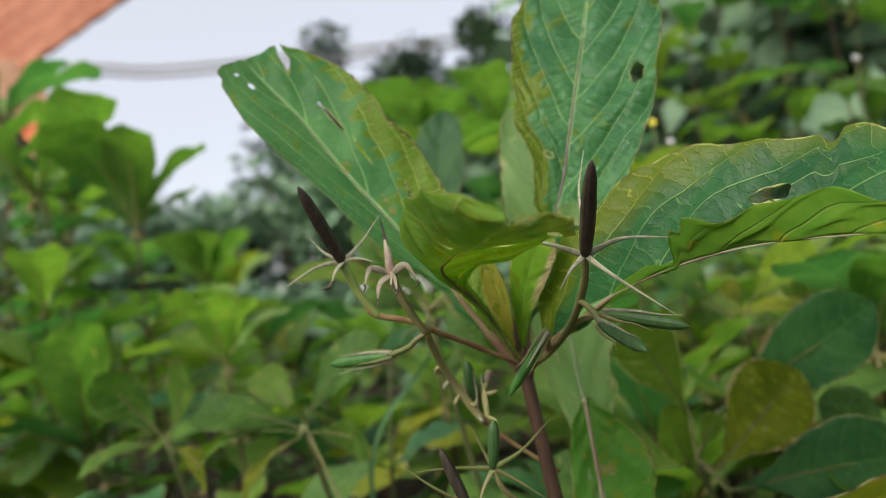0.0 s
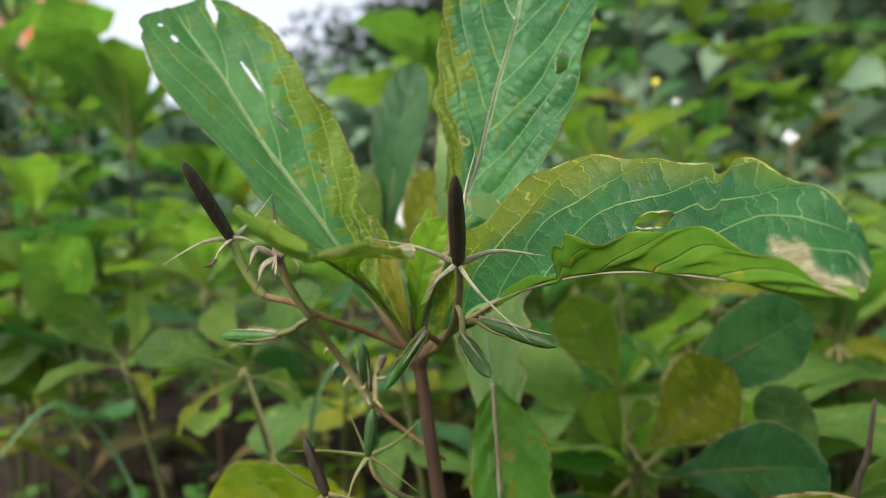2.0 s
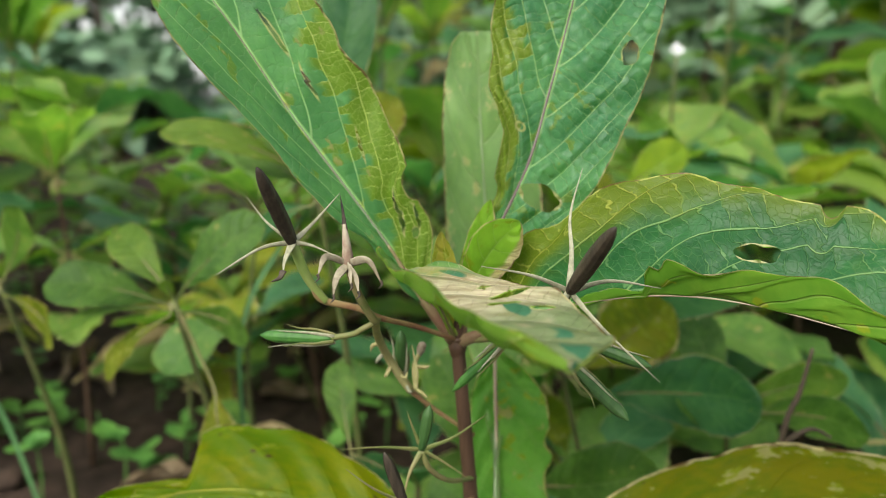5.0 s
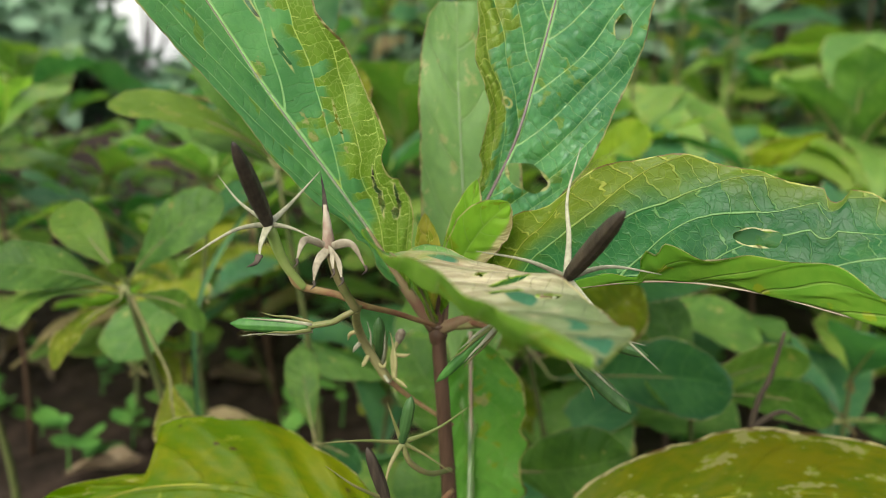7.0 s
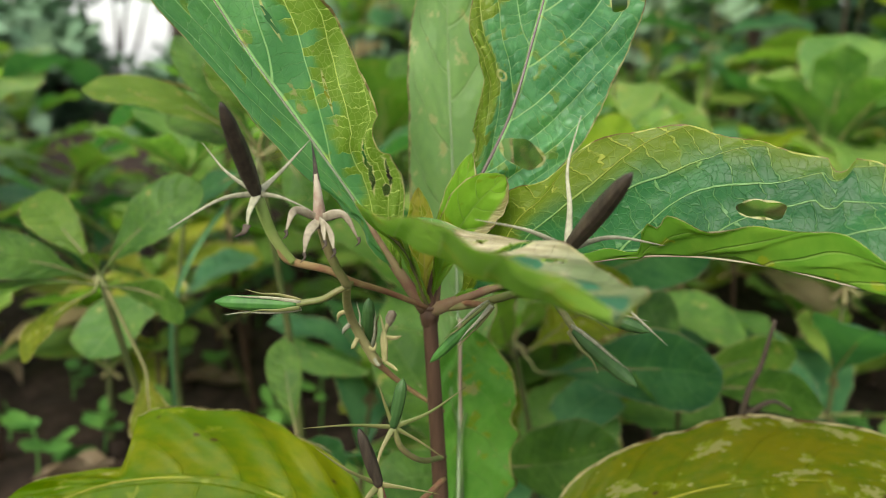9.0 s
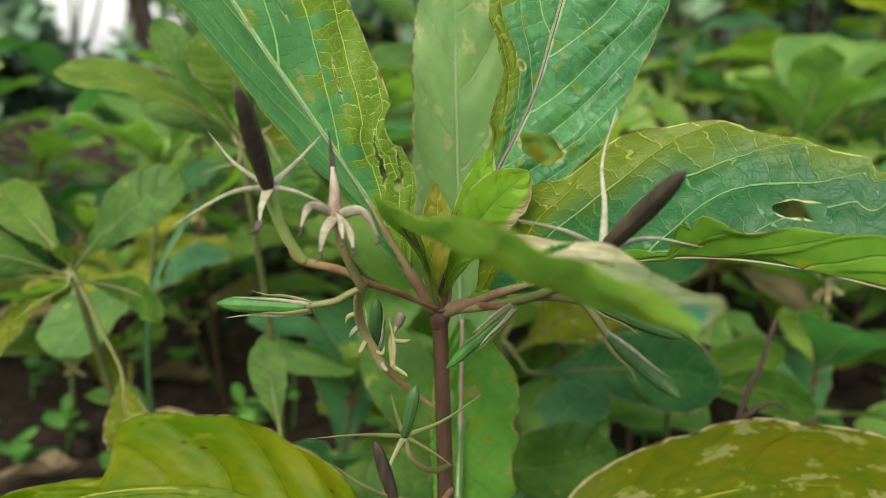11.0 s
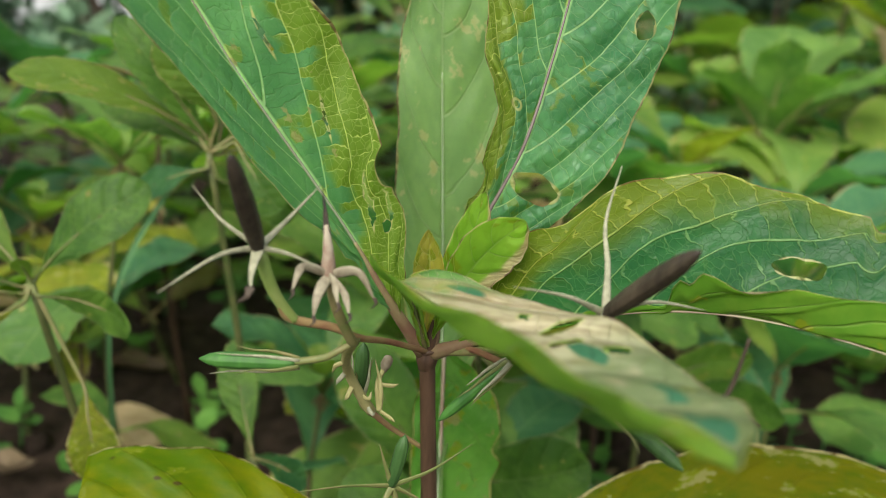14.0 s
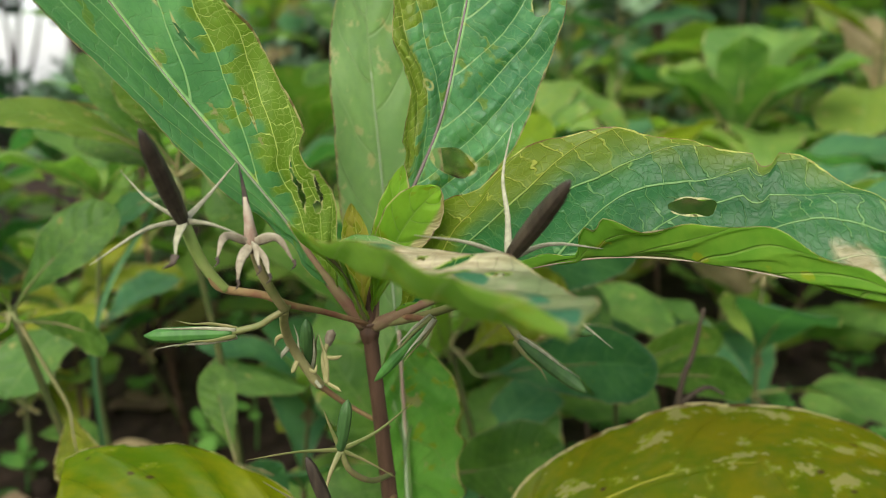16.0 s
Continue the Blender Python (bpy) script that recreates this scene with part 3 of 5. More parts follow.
LR = [(0.001, -0.0005, 0.186), (0.012, -0.008, 0.193), (0.026, -0.0165, 0.2005), (0.0425, -0.0240, 0.2048), (0.0573, -0.0330, 0.2057), (0.0726, -0.0450, 0.2042), (0.0869, -0.0585, 0.2018)]
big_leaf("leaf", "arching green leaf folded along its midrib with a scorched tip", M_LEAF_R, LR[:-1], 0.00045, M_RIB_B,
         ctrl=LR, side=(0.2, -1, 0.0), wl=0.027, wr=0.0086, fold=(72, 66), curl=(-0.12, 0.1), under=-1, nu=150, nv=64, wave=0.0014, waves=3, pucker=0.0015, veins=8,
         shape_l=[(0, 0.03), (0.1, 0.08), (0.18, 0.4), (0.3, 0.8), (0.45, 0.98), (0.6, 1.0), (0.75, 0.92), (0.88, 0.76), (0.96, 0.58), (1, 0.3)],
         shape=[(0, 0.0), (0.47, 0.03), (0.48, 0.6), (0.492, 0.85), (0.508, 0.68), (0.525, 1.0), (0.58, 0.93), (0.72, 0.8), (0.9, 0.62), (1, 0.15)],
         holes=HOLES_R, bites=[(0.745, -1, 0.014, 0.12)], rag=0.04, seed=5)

LF = [(-0.0005, -0.001, 0.187), (-0.0055, -0.012, 0.2020), (-0.0095, -0.0255, 0.2105), (-0.0025, -0.047, 0.2122), (0.0062, -0.065, 0.2122), (0.0130, -0.0772, 0.2128), (0.0172, -0.0850, 0.2132)]
big_leaf("leaf", "leaf reaching forward, scorched pale and eaten to a lace of veins", M_LEAF_F, LF[:-2], 0.00055, M_STALK_G,
         ctrl=LF, side=(0.82, 0.50, -0.27), wl=0.0125, wr=0.0185, fold=(4, -19), curl=(-0.52, 0.05), under=1, nu=170, nv=64, wave=0.0010, waves=3, pucker=0.0006, veins=8,
         shape=[(0, 0.05), (0.24, 0.08), (0.3, 0.4), (0.42, 0.8), (0.58, 1.0), (0.74, 0.92), (0.87, 0.68), (0.95, 0.4), (1, 0.05)],
         shape_l=[(0, 0.05), (0.24, 0.08), (0.3, 0.35), (0.42, 0.66), (0.58, 0.85), (0.74, 1.0), (0.87, 0.95), (0.95, 0.6), (1, 0.05)],
         holes=HOLES_F, rag=0.1, seed=11)

LB = [(0.0100, 0.022, 0.095), (0.0098, 0.029, 0.125), (0.0095, 0.033, 0.158), (0.0080, 0.034, 0.190), (0.0066, 0.035, 0.215), (0.0052, 0.037, 0.240), (0.0046, 0.040, 0.260)]
big_leaf("leaf", "long pale green leaf with blotches standing behind the stem", M_LEAF_B, LB[:-1], 0.00045, M_RIB_P,
         ctrl=LB, side=(0.98, 0.05, 0.15), wl=0.0118, wr=0.0165, fold=(-8, 4), curl=(0, 0), nu=90, nv=32, wave=0.0015, waves=4, pucker=0.0006, veins=10,
         shape=[(0, 0.05), (0.24, 0.06), (0.34, 0.4), (0.46, 0.82), (0.6, 0.98), (0.78, 0.92), (0.9, 0.8), (0.97, 0.66), (1, 0.4)],
         bites=[(0.52, 1, 0.025, 0.2), (0.45, 1, 0.03, 0.25)], rag=0.06, seed=14)

LD = [(0.0095, 0.0332, 0.172), (0.0098, 0.0322, 0.155), (0.0106, 0.0308, 0.130), (0.0120, 0.0295, 0.105), (0.0140, 0.0280, 0.080)]
big_leaf("leaf", "broad drooping green leaf with a wavy blotched edge", M_LEAF_D, LD[:-1], 0.0006, M_RIB_B,
         ctrl=LD, side=(0.97, -0.1, 0.1), wl=0.0085, wr=0.0170, fold=(-10, 6), curl=(0, 0), nu=70, nv=32, wave=0.0016, waves=4, pucker=0.0007, veins=8,
         shape=[(0, 0.1), (0.1, 0.5), (0.25, 0.9), (0.45, 1.0), (0.68, 0.85), (0.86, 0.5), (1, 0.05)],
         bites=[(0.5, 1, 0.05, 0.15), (0.62, 1, 0.04, 0.18), (0.38, 1, 0.04, 0.12), (0.74, 1, 0.04, 0.15)], rag=0.1, seed=27)

LY = [(0.002, 0.001, 0.112), (-0.022, 0.005, 0.128), (-0.048, 0.010, 0.137), (-0.076, 0.012, 0.1365), (-0.1, 0.010, 0.129), (-0.13, 0.004, 0.115)]
big_leaf("leaf", "low yellowing leaf with a torn brown margin", M_LEAF_Y, LY[:-1], 0.0004, M_RIB_Y,
         ctrl=LY, side=(0, -0.62, -0.78), wl=0.019, wr=0.034, fold=(4, 0), curl=(0.15, -0.15), nu=110, nv=48, wave=0.0022, waves=4, pucker=0.0012,
         shape=[(0, 0.1), (0.15, 0.3), (0.35, 0.85), (0.6, 1.0), (0.8, 0.85), (0.93, 0.5), (1, 0.05)],
         shape_l=[(0, 0.1), (0.12, 0.3), (0.25, 0.75), (0.42, 1.0), (0.56, 0.97), (0.592, 0.92), (0.604, 0.22), (0.68, 0.3), (0.8, 0.34), (0.92, 0.25), (1, 0.05)], rag=0.1, seed=17)
LZ = [(0.004, 0.003, 0.104), (0.03, 0.005, 0.114), (0.055, 0.010, 0.1275), (0.085, 0.012, 0.1345), (0.12, 0.010, 0.1345), (0.16, 0.004, 0.122)]
big_leaf("leaf", "low yellowing leaf with tan blotches along its edge", M_LEAF_Z, LZ[:-1], 0.0004, M_RIB_Y,
         ctrl=LZ, side=(0, 0.62, 0.78), wl=0.034, wr=0.018, fold=(0, 4), curl=(-0.15, 0.15), nu=110, nv=48, wave=0.0022, waves=4, pucker=0.0012,
         shape=[(0, 0.1), (0.15, 0.3), (0.35, 0.85), (0.6, 1.0), (0.8, 0.85), (0.93, 0.5), (1, 0.05)], rag=0.1, seed=19)

# reddish leaf stalks at the node
M_PETIOLE = plain_material("petiole_red", (0.15, 0.075, 0.05), (0.2, 0.17, 0.08), 160, 0.5, 0.3, 0.0002)
for ctrl in (LA[:3], LC[:3], LR[:3]):
    bm = bmesh.new()
    tube(bm, ctrl, [(0, 0.0017), (0.25, 0.0013), (0.6, 0.0009), (1, 0.0004)], 20, 8)
    own(part("petiole", bm, M_PETIOLE, plant, "reddish leaf stalk"))

# small leaves at the node
own(part("bract", blade([(0.0, -0.001, 0.188), (0.003, -0.006, 0.2), (0.008, -0.011, 0.211), (0.0140, -0.0150, 0.2185)], (0.8, -0.2, -0.5), 0.0054, 0.0058, fold=(10, 10),
                        nu=40, nv=20, shape=OBOVATE, pucker=0.0003, thick=0.0002, rag=0.08, seed=21), M_BRACT, plant, "small fresh green leaf with a whitish edge"))
own(part("bract", blade([(-0.001, -0.001, 0.188), (-0.0015, -0.006, 0.2), (-0.002, -0.0095, 0.2085), (-0.003, -0.0115, 0.2155)], (1, -0.3, 0), 0.0034, 0.0034, fold=(25, 25),
                        nu=30, nv=14, shape=OVATE, pucker=0.0003, thick=0.0002, seed=22), M_BRACT_Y, plant, "small yellowed leaf"))
own(part("bract", blade([(0.0005, 0.0, 0.188), (0.003, -0.0045, 0.2), (0.006, -0.0065, 0.212), (0.008, -0.0075, 0.222)], (0.9, -0.5, -0.2), 0.004, 0.004, fold=(15, 15),
                        nu=30, nv=14, shape=OVATE, pucker=0.0003, thick=0.0002, seed=23), M_BRACT, plant))


def stalk(ctrl, r0, r1, material, label=""):
    bm = bmesh.new()
    tube(bm, ctrl, [(0, r0 * 0.84), (1, r1 * 0.84)], 24, 8)
    return own(part("flower_stalk", bm, material, plant, label))


def pod(base, tip, radius, material, name, label, groove=0.12):
    """A spindle with two shallow seams and a blunt beak."""
    base, tip = Vector(base), Vector(tip)
    t = (tip - base).normalized()
    a = t.cross(Vector((0.2, 1, 0.1))).normalized()
    b = t.cross(a)
    bm = bmesh.new()
    ripe = groove > 0.1
    prof = [(0, 0.62), (0.06, 0.8), (0.3, 0.98), (0.55, 1.0), (0.8, 0.84), (0.91, 0.6), (0.965, 0.36), (1, 0.14)] if ripe else [(0, 0.55), (0.08, 0.72), (0.3, 0.92), (0.55, 1.0), (0.78, 0.92), (0.9, 0.66), (0.955, 0.36), (0.975, 0.22), (1, 0.12)]
    rings = []
    for i in range(29):
        u = i / 28
        r = radius * 0.93 * ramp_at(prof, u)
        ring = []
        for k in range(40):
            w = 2 * math.pi * k / 40
            g = 1 - groove * (max(0, math.cos(2 * w)) ** 10) + 0.03 * math.cos(10 * w + 0.3 * math.sin(9 * u))
            if ripe:
                g += 0.09 * abs(math.cos(2 * w + 0.78)) ** 3 - 0.04 + 0.03 * math.sin(3 * u + 2 * w)
            ring.append(bm.verts.new(base.lerp(tip, u) + (a * math.cos(w) + b * math.sin(w)) * r * g))
        rings.append(ring)
    for q, s in zip(rings, rings[1:]):
        for k in range(40):
            bm.faces.new((q[k], q[(k + 1) % 40], s[(k + 1) % 40], s[k]))
    bm.faces.new(rings[0][::-1])
    bm.faces.new(rings[-1])
    return own(part(name, bm, material, plant, label))


def sepal(owner, ctrl, r, material, flat=0.35):
    bm = bmesh.new()
    tube(bm, ctrl, [(0, r * 1.2), (0.1, r * 1.35), (0.3, r * 0.95), (0.7, r * 0.5), (1, r * 0.12)], 22, 8, flat)
    return part("sepal", bm, material, owner)


# ripe pod on the right-hand stalk
stalk([(0.001, 0, 0.1861), (0.0073, -0.006, 0.1888), (0.0149, -0.018, 0.1949), (0.0205, -0.030, 0.2027), (0.0225, -0.0357, 0.2092)], 0.0011, 0.0010, M_STALK_G, "olive stalk carrying a pod")
p = pod((0.0227, -0.0362, 0.2094), (0.0279, -0.0522, 0.2248), 0.0017, M_POD, "seed_pod", "dark brown ripe seed pod with open star of dry sepals")
B = (0.0225, -0.036, 0.2092)
sepal(p, [B, (0.0152, -0.038, 0.2128), (0.0059, -0.04, 0.2151)], 0.0005, M_SEPAL)
sepal(p, [B, (0.0231, -0.033, 0.2159), (0.023, -0.030, 0.2227), (0.0253, -0.028, 0.2314)], 0.00052, M_SEPAL)
sepal(p, [B, (0.0301, -0.036, 0.2112), (0.0395, -0.036, 0.2098)], 0.00052, M_SEPAL)
sepal(p, [B, (0.0282, -0.042, 0.2037), (0.0379, -0.046, 0.1952)], 0.0005, M_SEPAL)
sepal(p, [B, (0.0198, -0.04, 0.2067), (0.0172, -0.0425, 0.203)], 0.0005, M_SEPAL)

# ripe pod on the left-hand stalk
stalk([(-0.0001, -0.001, 0.1865), (-0.0091, -0.012, 0.1937), (-0.0156, -0.022, 0.199), (-0.0199, -0.024, 0.2018), (-0.0268, -0.026, 0.2042), (-0.0285, -0.027, 0.2075)], 0.0007, 0.0010, M_STALK, "tan forked stalk")
stalk([(-0.0262, -0.0258, 0.2038), (-0.0285, -0.027, 0.2075), (-0.030, -0.028, 0.2111), (-0.0316, -0.029, 0.2168)], 0.0010, 0.0013, M_STALK_P)
p = pod((-0.0316, -0.0293, 0.2172), (-0.0342, -0.0412, 0.2336), 0.00165, M_POD, "seed_pod", "dark brown ripe seed pod with open star of dry sepals")
B = (-0.0315, -0.0292, 0.2172)
sepal(p, [B, (-0.0373, -0.032, 0.2166), (-0.0453, -0.036, 0.2122)], 0.00047, M_SEPAL)
sepal(p, [B, (-0.0276, -0.027, 0.2208), (-0.0223, -0.026, 0.2265)], 0.00047, M_SEPAL)
sepal(p, [B, (-0.0374, -0.026, 0.2205), (-0.0419, -0.024, 0.2255)], 0.00045, M_SEPAL)
sepal(p, [B, (-0.0323, -0.033, 0.2146), (-0.0323, -0.035, 0.2125)], 0.0008, M_SEPAL)
sepal(p, [(-0.0323, -0.0348, 0.2128), (-0.0328, -0.036, 0.2117), (-0.0342, -0.037, 0.2112)], 0.0006, M_BLACK)
sepal(p, [B, (-0.027, -0.032, 0.2171), (-0.0221, -0.034, 0.2155)], 0.00045, M_SEPAL)

# withered flower between them
stalk([(-0.0160, -0.0225, 0.1988), (-0.0168, -0.024, 0.1994), (-0.0195, -0.027, 0.2063), (-0.0209, -0.0275, 0.2120)], 0.0010, 0.0011, M_STALK_G)
bm = bmesh.new()
tube(bm, [(-0.0209, -0.0276, 0.211), (-0.021, -0.028, 0.2155), (-0.0214, -0.0274, 0.2205)], [(0, 0.0010), (0.25, 0.0013), (0.6, 0.0009), (1, 0.0004)], 16, 8)
fl = own(part("withered_flower", bm, M_FADED, plant, "withered flower with reflexed pale sepals and black tips"))
C = (-0.0209, -0.0283, 0.2125)
for ctrl in ([C, (-0.0248, -0.03, 0.2144), (-0.0265, -0.031, 0.2108)], [C, (-0.0165, -0.0305, 0.2138), (-0.0138, -0.032, 0.2098)],
             [C, (-0.0225, -0.032, 0.2106), (-0.0232, -0.033, 0.2072)], [C, (-0.0186, -0.033, 0.2112), (-0.0178, -0.035, 0.2085)], [C, (-0.02, -0.031, 0.2118), (-0.0195, -0.0335, 0.2096)]):
    bm = bmesh.new()
    tube(bm, ctrl, [(0, 0.0007), (0.25, 0.00095), (0.6, 0.0007), (0.85, 0.00035), (1, 0.0001)], 16, 8, 0.25)
    part("sepal", bm, M_FADED_S, fl)
    end = Vector(ctrl[-1])
    sepal(fl, [end + Vector((0, 0, 0.0003)), end + Vector((0.0002, -0.0003, -0.0005)), end + Vector((-0.0006, -0.0004, -0.0014))], 0.00032, M_BLACK)

sepal(fl, [(-0.0213, -0.0276, 0.2188), (-0.0216, -0.0272, 0.2225), (-0.0221, -0.0268, 0.2262)], 0.0005, M_BLACK)
# green capsules
def capsule(base, tip, radius, label, wraps=((-60, 0.75), (10, 0.9), (70, 0.6), (150, 0.8), (215, 0.65)), skin=None):
    """A green pod with thin papery sepals lying along it."""
    p = pod(base, tip, radius, skin or M_CAP, "green_capsule", label, 0.05)
    b, t = Vector(base), Vector(tip)
    d = (t - b).normalized()
    x = d.cross(Vector((0.2, 1, 0.1))).normalized()
    y = d.cross(x)
    for k, (turn, reach) in enumerate(wraps):
        o = (x * math.cos(radians(turn)) + y * math.sin(radians(turn))) * radius
        sepal(p, [b - d * 0.0008 + o * 0.5, b.lerp(t, reach * 0.35) + o * 1.12, b.lerp(t, reach * 0.7) + o * 1.2, b.lerp(t, reach) + o * (1.35 + 0.3 * (k % 3))], 0.00036, M_SEPAL if k % 2 else M_STALK_G)
    return p


stalk([(-0.0163, -0.023, 0.1985), (-0.019, -0.0235, 0.1972), (-0.0215, -0.023, 0.1957), (-0.0272, -0.022, 0.1944)], 0.00075, 0.0008, M_STALK_G)
capsule((-0.0262, -0.0222, 0.1944), (-0.0423, -0.020, 0.1943), 0.0016, "unripe green capsule with papery sepals")
stalk([(-0.0165, -0.0230, 0.1985), (-0.0172, -0.0160, 0.1930), (-0.0166, -0.0085, 0.1861), (-0.0140, -0.0055, 0.1795), (-0.0113, -0.0034, 0.1743)], 0.00105, 0.0013, M_STALK_S, "straw-coloured knobbly branch with withered bracts")
stalk([(-0.0113, -0.0034, 0.1743), (-0.0080, -0.001, 0.1700), (-0.0046, 0.0013, 0.1662), (0.0038, 0.0042, 0.1588)], 0.0008, 0.0006, M_STALK)
for k, (at, to) in enumerate((((-0.0170, -0.0125, 0.1898), (-0.0225, -0.0105, 0.1845)), ((-0.0166, -0.0085, 0.1861), (-0.0212, -0.0095, 0.1805)), ((-0.0152, -0.0065, 0.1826), (-0.0190, -0.0100, 0.1765)), ((-0.0128, -0.0045, 0.1768), (-0.0086, -0.0065, 0.1735)), ((-0.0140, -0.0055, 0.1795), (-0.0092, -0.0075, 0.1815)))):
    a, b = Vector(at), Vector(to)
    bm = bmesh.new()
    tube(bm, [a, a.lerp(b, 0.35) + Vector((0, -0.0006, 0.0012 - 0.0006 * k)), a.lerp(b, 0.48)], [(0, 0.0006), (0.5, 0.0005), (1, 0.0001)], 10, 6, 0.45)
    own(part("withered_bract", bm, M_SEPAL if k % 2 else M_STALK_S, plant))
# pale dried bud on a short shaggy side branch
stalk([(-0.0099, -0.0053, 0.1756), (-0.0103, -0.0039, 0.1808), (-0.0088, -0.003, 0.1846)], 0.0008, 0.0006, M_STALK_S)
bm = bmesh.new()
tip = Vector((-0.0088, -0.003, 0.1846))
tube(bm, [tip - Vector((0.0004, 0, 0.0014)), tip, tip + Vector((0.0005, 0, 0.0013)), tip + Vector((0.0008, 0, 0.002))], [(0, 0.0006), (0.35, 0.0011), (0.75, 0.0010), (1, 0.0003)], 12, 10)
own(part("dried_bud", bm, M_FADED_S, plant, "small pale dried bud"))
for at, to in (((-0.0099, -0.0053, 0.1756), (-0.0109, -0.0026, 0.1856)), ((-0.0103, -0.0039, 0.1808), (-0.0063, -0.0059, 0.1818)), ((-0.0099, -0.0053, 0.1756), (-0.006900000000000001, -0.0083, 0.1746))):
    a, b = Vector(at), Vector(to)
    bm = bmesh.new()
    tube(bm, [a, a.lerp(b, 0.5) + Vector((0.0006, -0.0008, 0)), b], [(0, 0.0006), (0.5, 0.00055), (1, 0.0001)], 10, 6, 0.45)
    own(part("withered_bract", bm, M_STALK_S, plant))
capsule((-0.0137, -0.0015, 0.1778), (-0.0134, -0.0035, 0.1897), 0.0016, "slim dark green capsule", skin=M_CAP_D)
stalk([(-0.0105, -0.0028, 0.1728), (-0.0132, -0.0014, 0.1748), (-0.0137, -0.0015, 0.178)], 0.0006, 0.0007, M_STALK_G)
capsule((0.0105, -0.0235, 0.1945), (-0.0005, -0.0207, 0.1818), 0.0012, "slim bright green capsule hanging by the stem", ((20, 0.6), (75, 0.5), (140, 0.62), (200, 0.5), (300, 0.55)))
stalk([(0.002, -0.001, 0.186), (0.0073, -0.006, 0.1893), (0.0105, -0.0235, 0.1945)], 0.00075, 0.0008, M_STALK)
capsule((0.0240, -0.0262, 0.1968), (0.0398, -0.0315, 0.1921), 0.0015, "dark green capsule with thin papery sepals", ((-60, 0.55), (20, 0.95), (120, 0.6)), M_CAP_D)
stalk([(0.0135, -0.0155, 0.1938), (0.0185, -0.0215, 0.1962), (0.0245, -0.0264, 0.1968)], 0.00075, 0.0008, M_STALK_G)
capsule((0.0236, -0.0400, 0.1955), (0.0316, -0.0512, 0.1902), 0.0014, "hanging dark green capsule with thin papery sepals", ((-70, 0.6), (30, 0.9), (140, 0.6)), M_CAP_D)
stalk([(0.0190, -0.0268, 0.2005), (0.0215, -0.0325, 0.1985), (0.0238, -0.0402, 0.1955)], 0.00075, 0.0008, M_STALK_G)
stalk([(0.0042, 0.002, 0.1482), (-0.0015, -0.010, 0.154), (-0.0060, -0.0155, 0.160), (-0.0078, -0.0163, 0.1652)], 0.00075, 0.0008, M_STALK_G)
p = capsule((-0.0079, -0.0163, 0.1655), (-0.0058, -0.0165, 0.1765), 0.0015, "slim dark green capsule with spreading sepals", (), M_CAP_D)
B = (-0.0078, -0.0164, 0.1655)
for ctrl in ([B, (-0.0025, -0.0160, 0.1620), (0.0035, -0.0150, 0.1570)], [B, (-0.0005, -0.017, 0.1690), (0.0070, -0.018, 0.1752)], [B, (-0.0165, -0.018, 0.1668), (-0.0262, -0.020, 0.1672)],
             [B, (-0.0105, -0.019, 0.161), (-0.0120, -0.021, 0.155)], [B, (-0.0095, -0.0175, 0.171), (-0.0108, -0.0185, 0.176)]):
    sepal(p, ctrl, 0.0005, M_STALK_G)
stalk([(0.0036, -0.006, 0.147), (-0.003, -0.022, 0.151), (-0.0085, -0.032, 0.157), (-0.0103, -0.033, 0.1622)], 0.00075, 0.0008, M_STALK)
p = pod((-0.0103, -0.0332, 0.1622), (-0.0139, -0.0345, 0.1745), 0.00135, M_POD, "seed_pod", "small dark brown ripe seed pod")
B = (-0.0103, -0.033, 0.1622)
for ctrl in ([B, (-0.016, -0.036, 0.167), (-0.0215, -0.037, 0.172)], [B, (-0.0145, -0.037, 0.159), (-0.019, -0.039, 0.154)], [B, (-0.0095, -0.036, 0.157), (-0.009, -0.038, 0.150)], [B, (-0.005, -0.035, 0.1625), (0.001, -0.036, 0.1618)]):
    sepal(p, ctrl, 0.00055, M_STALK_G)

# ---- herbs all round ----
ROUND = [(0, 0.06), (0.1, 0.1), (0.22, 0.3), (0.36, 0.62), (0.52, 0.9), (0.66, 1.0), (0.8, 0.95), (0.9, 0.75), (0.965, 0.45), (1, 0.08)]


def leaf_kind(seed, w, bend, shape, fold, wave):
    """A leaf one metre long along +x, to be scaled."""
    bm = blade([(0, 0, 0), (0.3, 0, 0.03 + bend * 0.1), (0.6, 0, 0.04 - bend * 0.05), (0.85, 0, -bend * 0.28), (1, 0, -bend * 0.5)], (0, -1, 0), w, w, fold=(fold, fold),
               nu=18, nv=8, shape=shape, wave=wave, waves=2.5, pucker=0.012, veins=7, rag=0.06, seed=seed)
    tube(bm, [(-0.12, 0, -0.03), (0, 0, 0), (0.3, 0, 0.022 + bend * 0.1), (0.6, 0, 0.03 - bend * 0.05)], [(0, 0.014), (1, 0.006)], 6, 5, close=False)
    me = bpy.data.meshes.new("leaf")
    bm.to_mesh(me)
    bm.free()
    me.polygons.foreach_set("use_smooth", [True] * len(me.polygons))
    return me


random.seed(4)
LEAF_SET = []
for mi, material in enumerate(M_BG):
    row = []
    for k in range(5):
        me = leaf_kind(mi * 10 + k, (0.30, 0.25, 0.33, 0.22, 0.29)[k], (0.05, 0.25, 0.4, 0.15, 0.6)[k], ROUND if k != 3 else OVATE, (8, 14, 4, 20, 10)[k], 0.02 + 0.01 * (k % 2))
        me.materials.append(material)
        row.append(me)
    LEAF_SET.append(row)


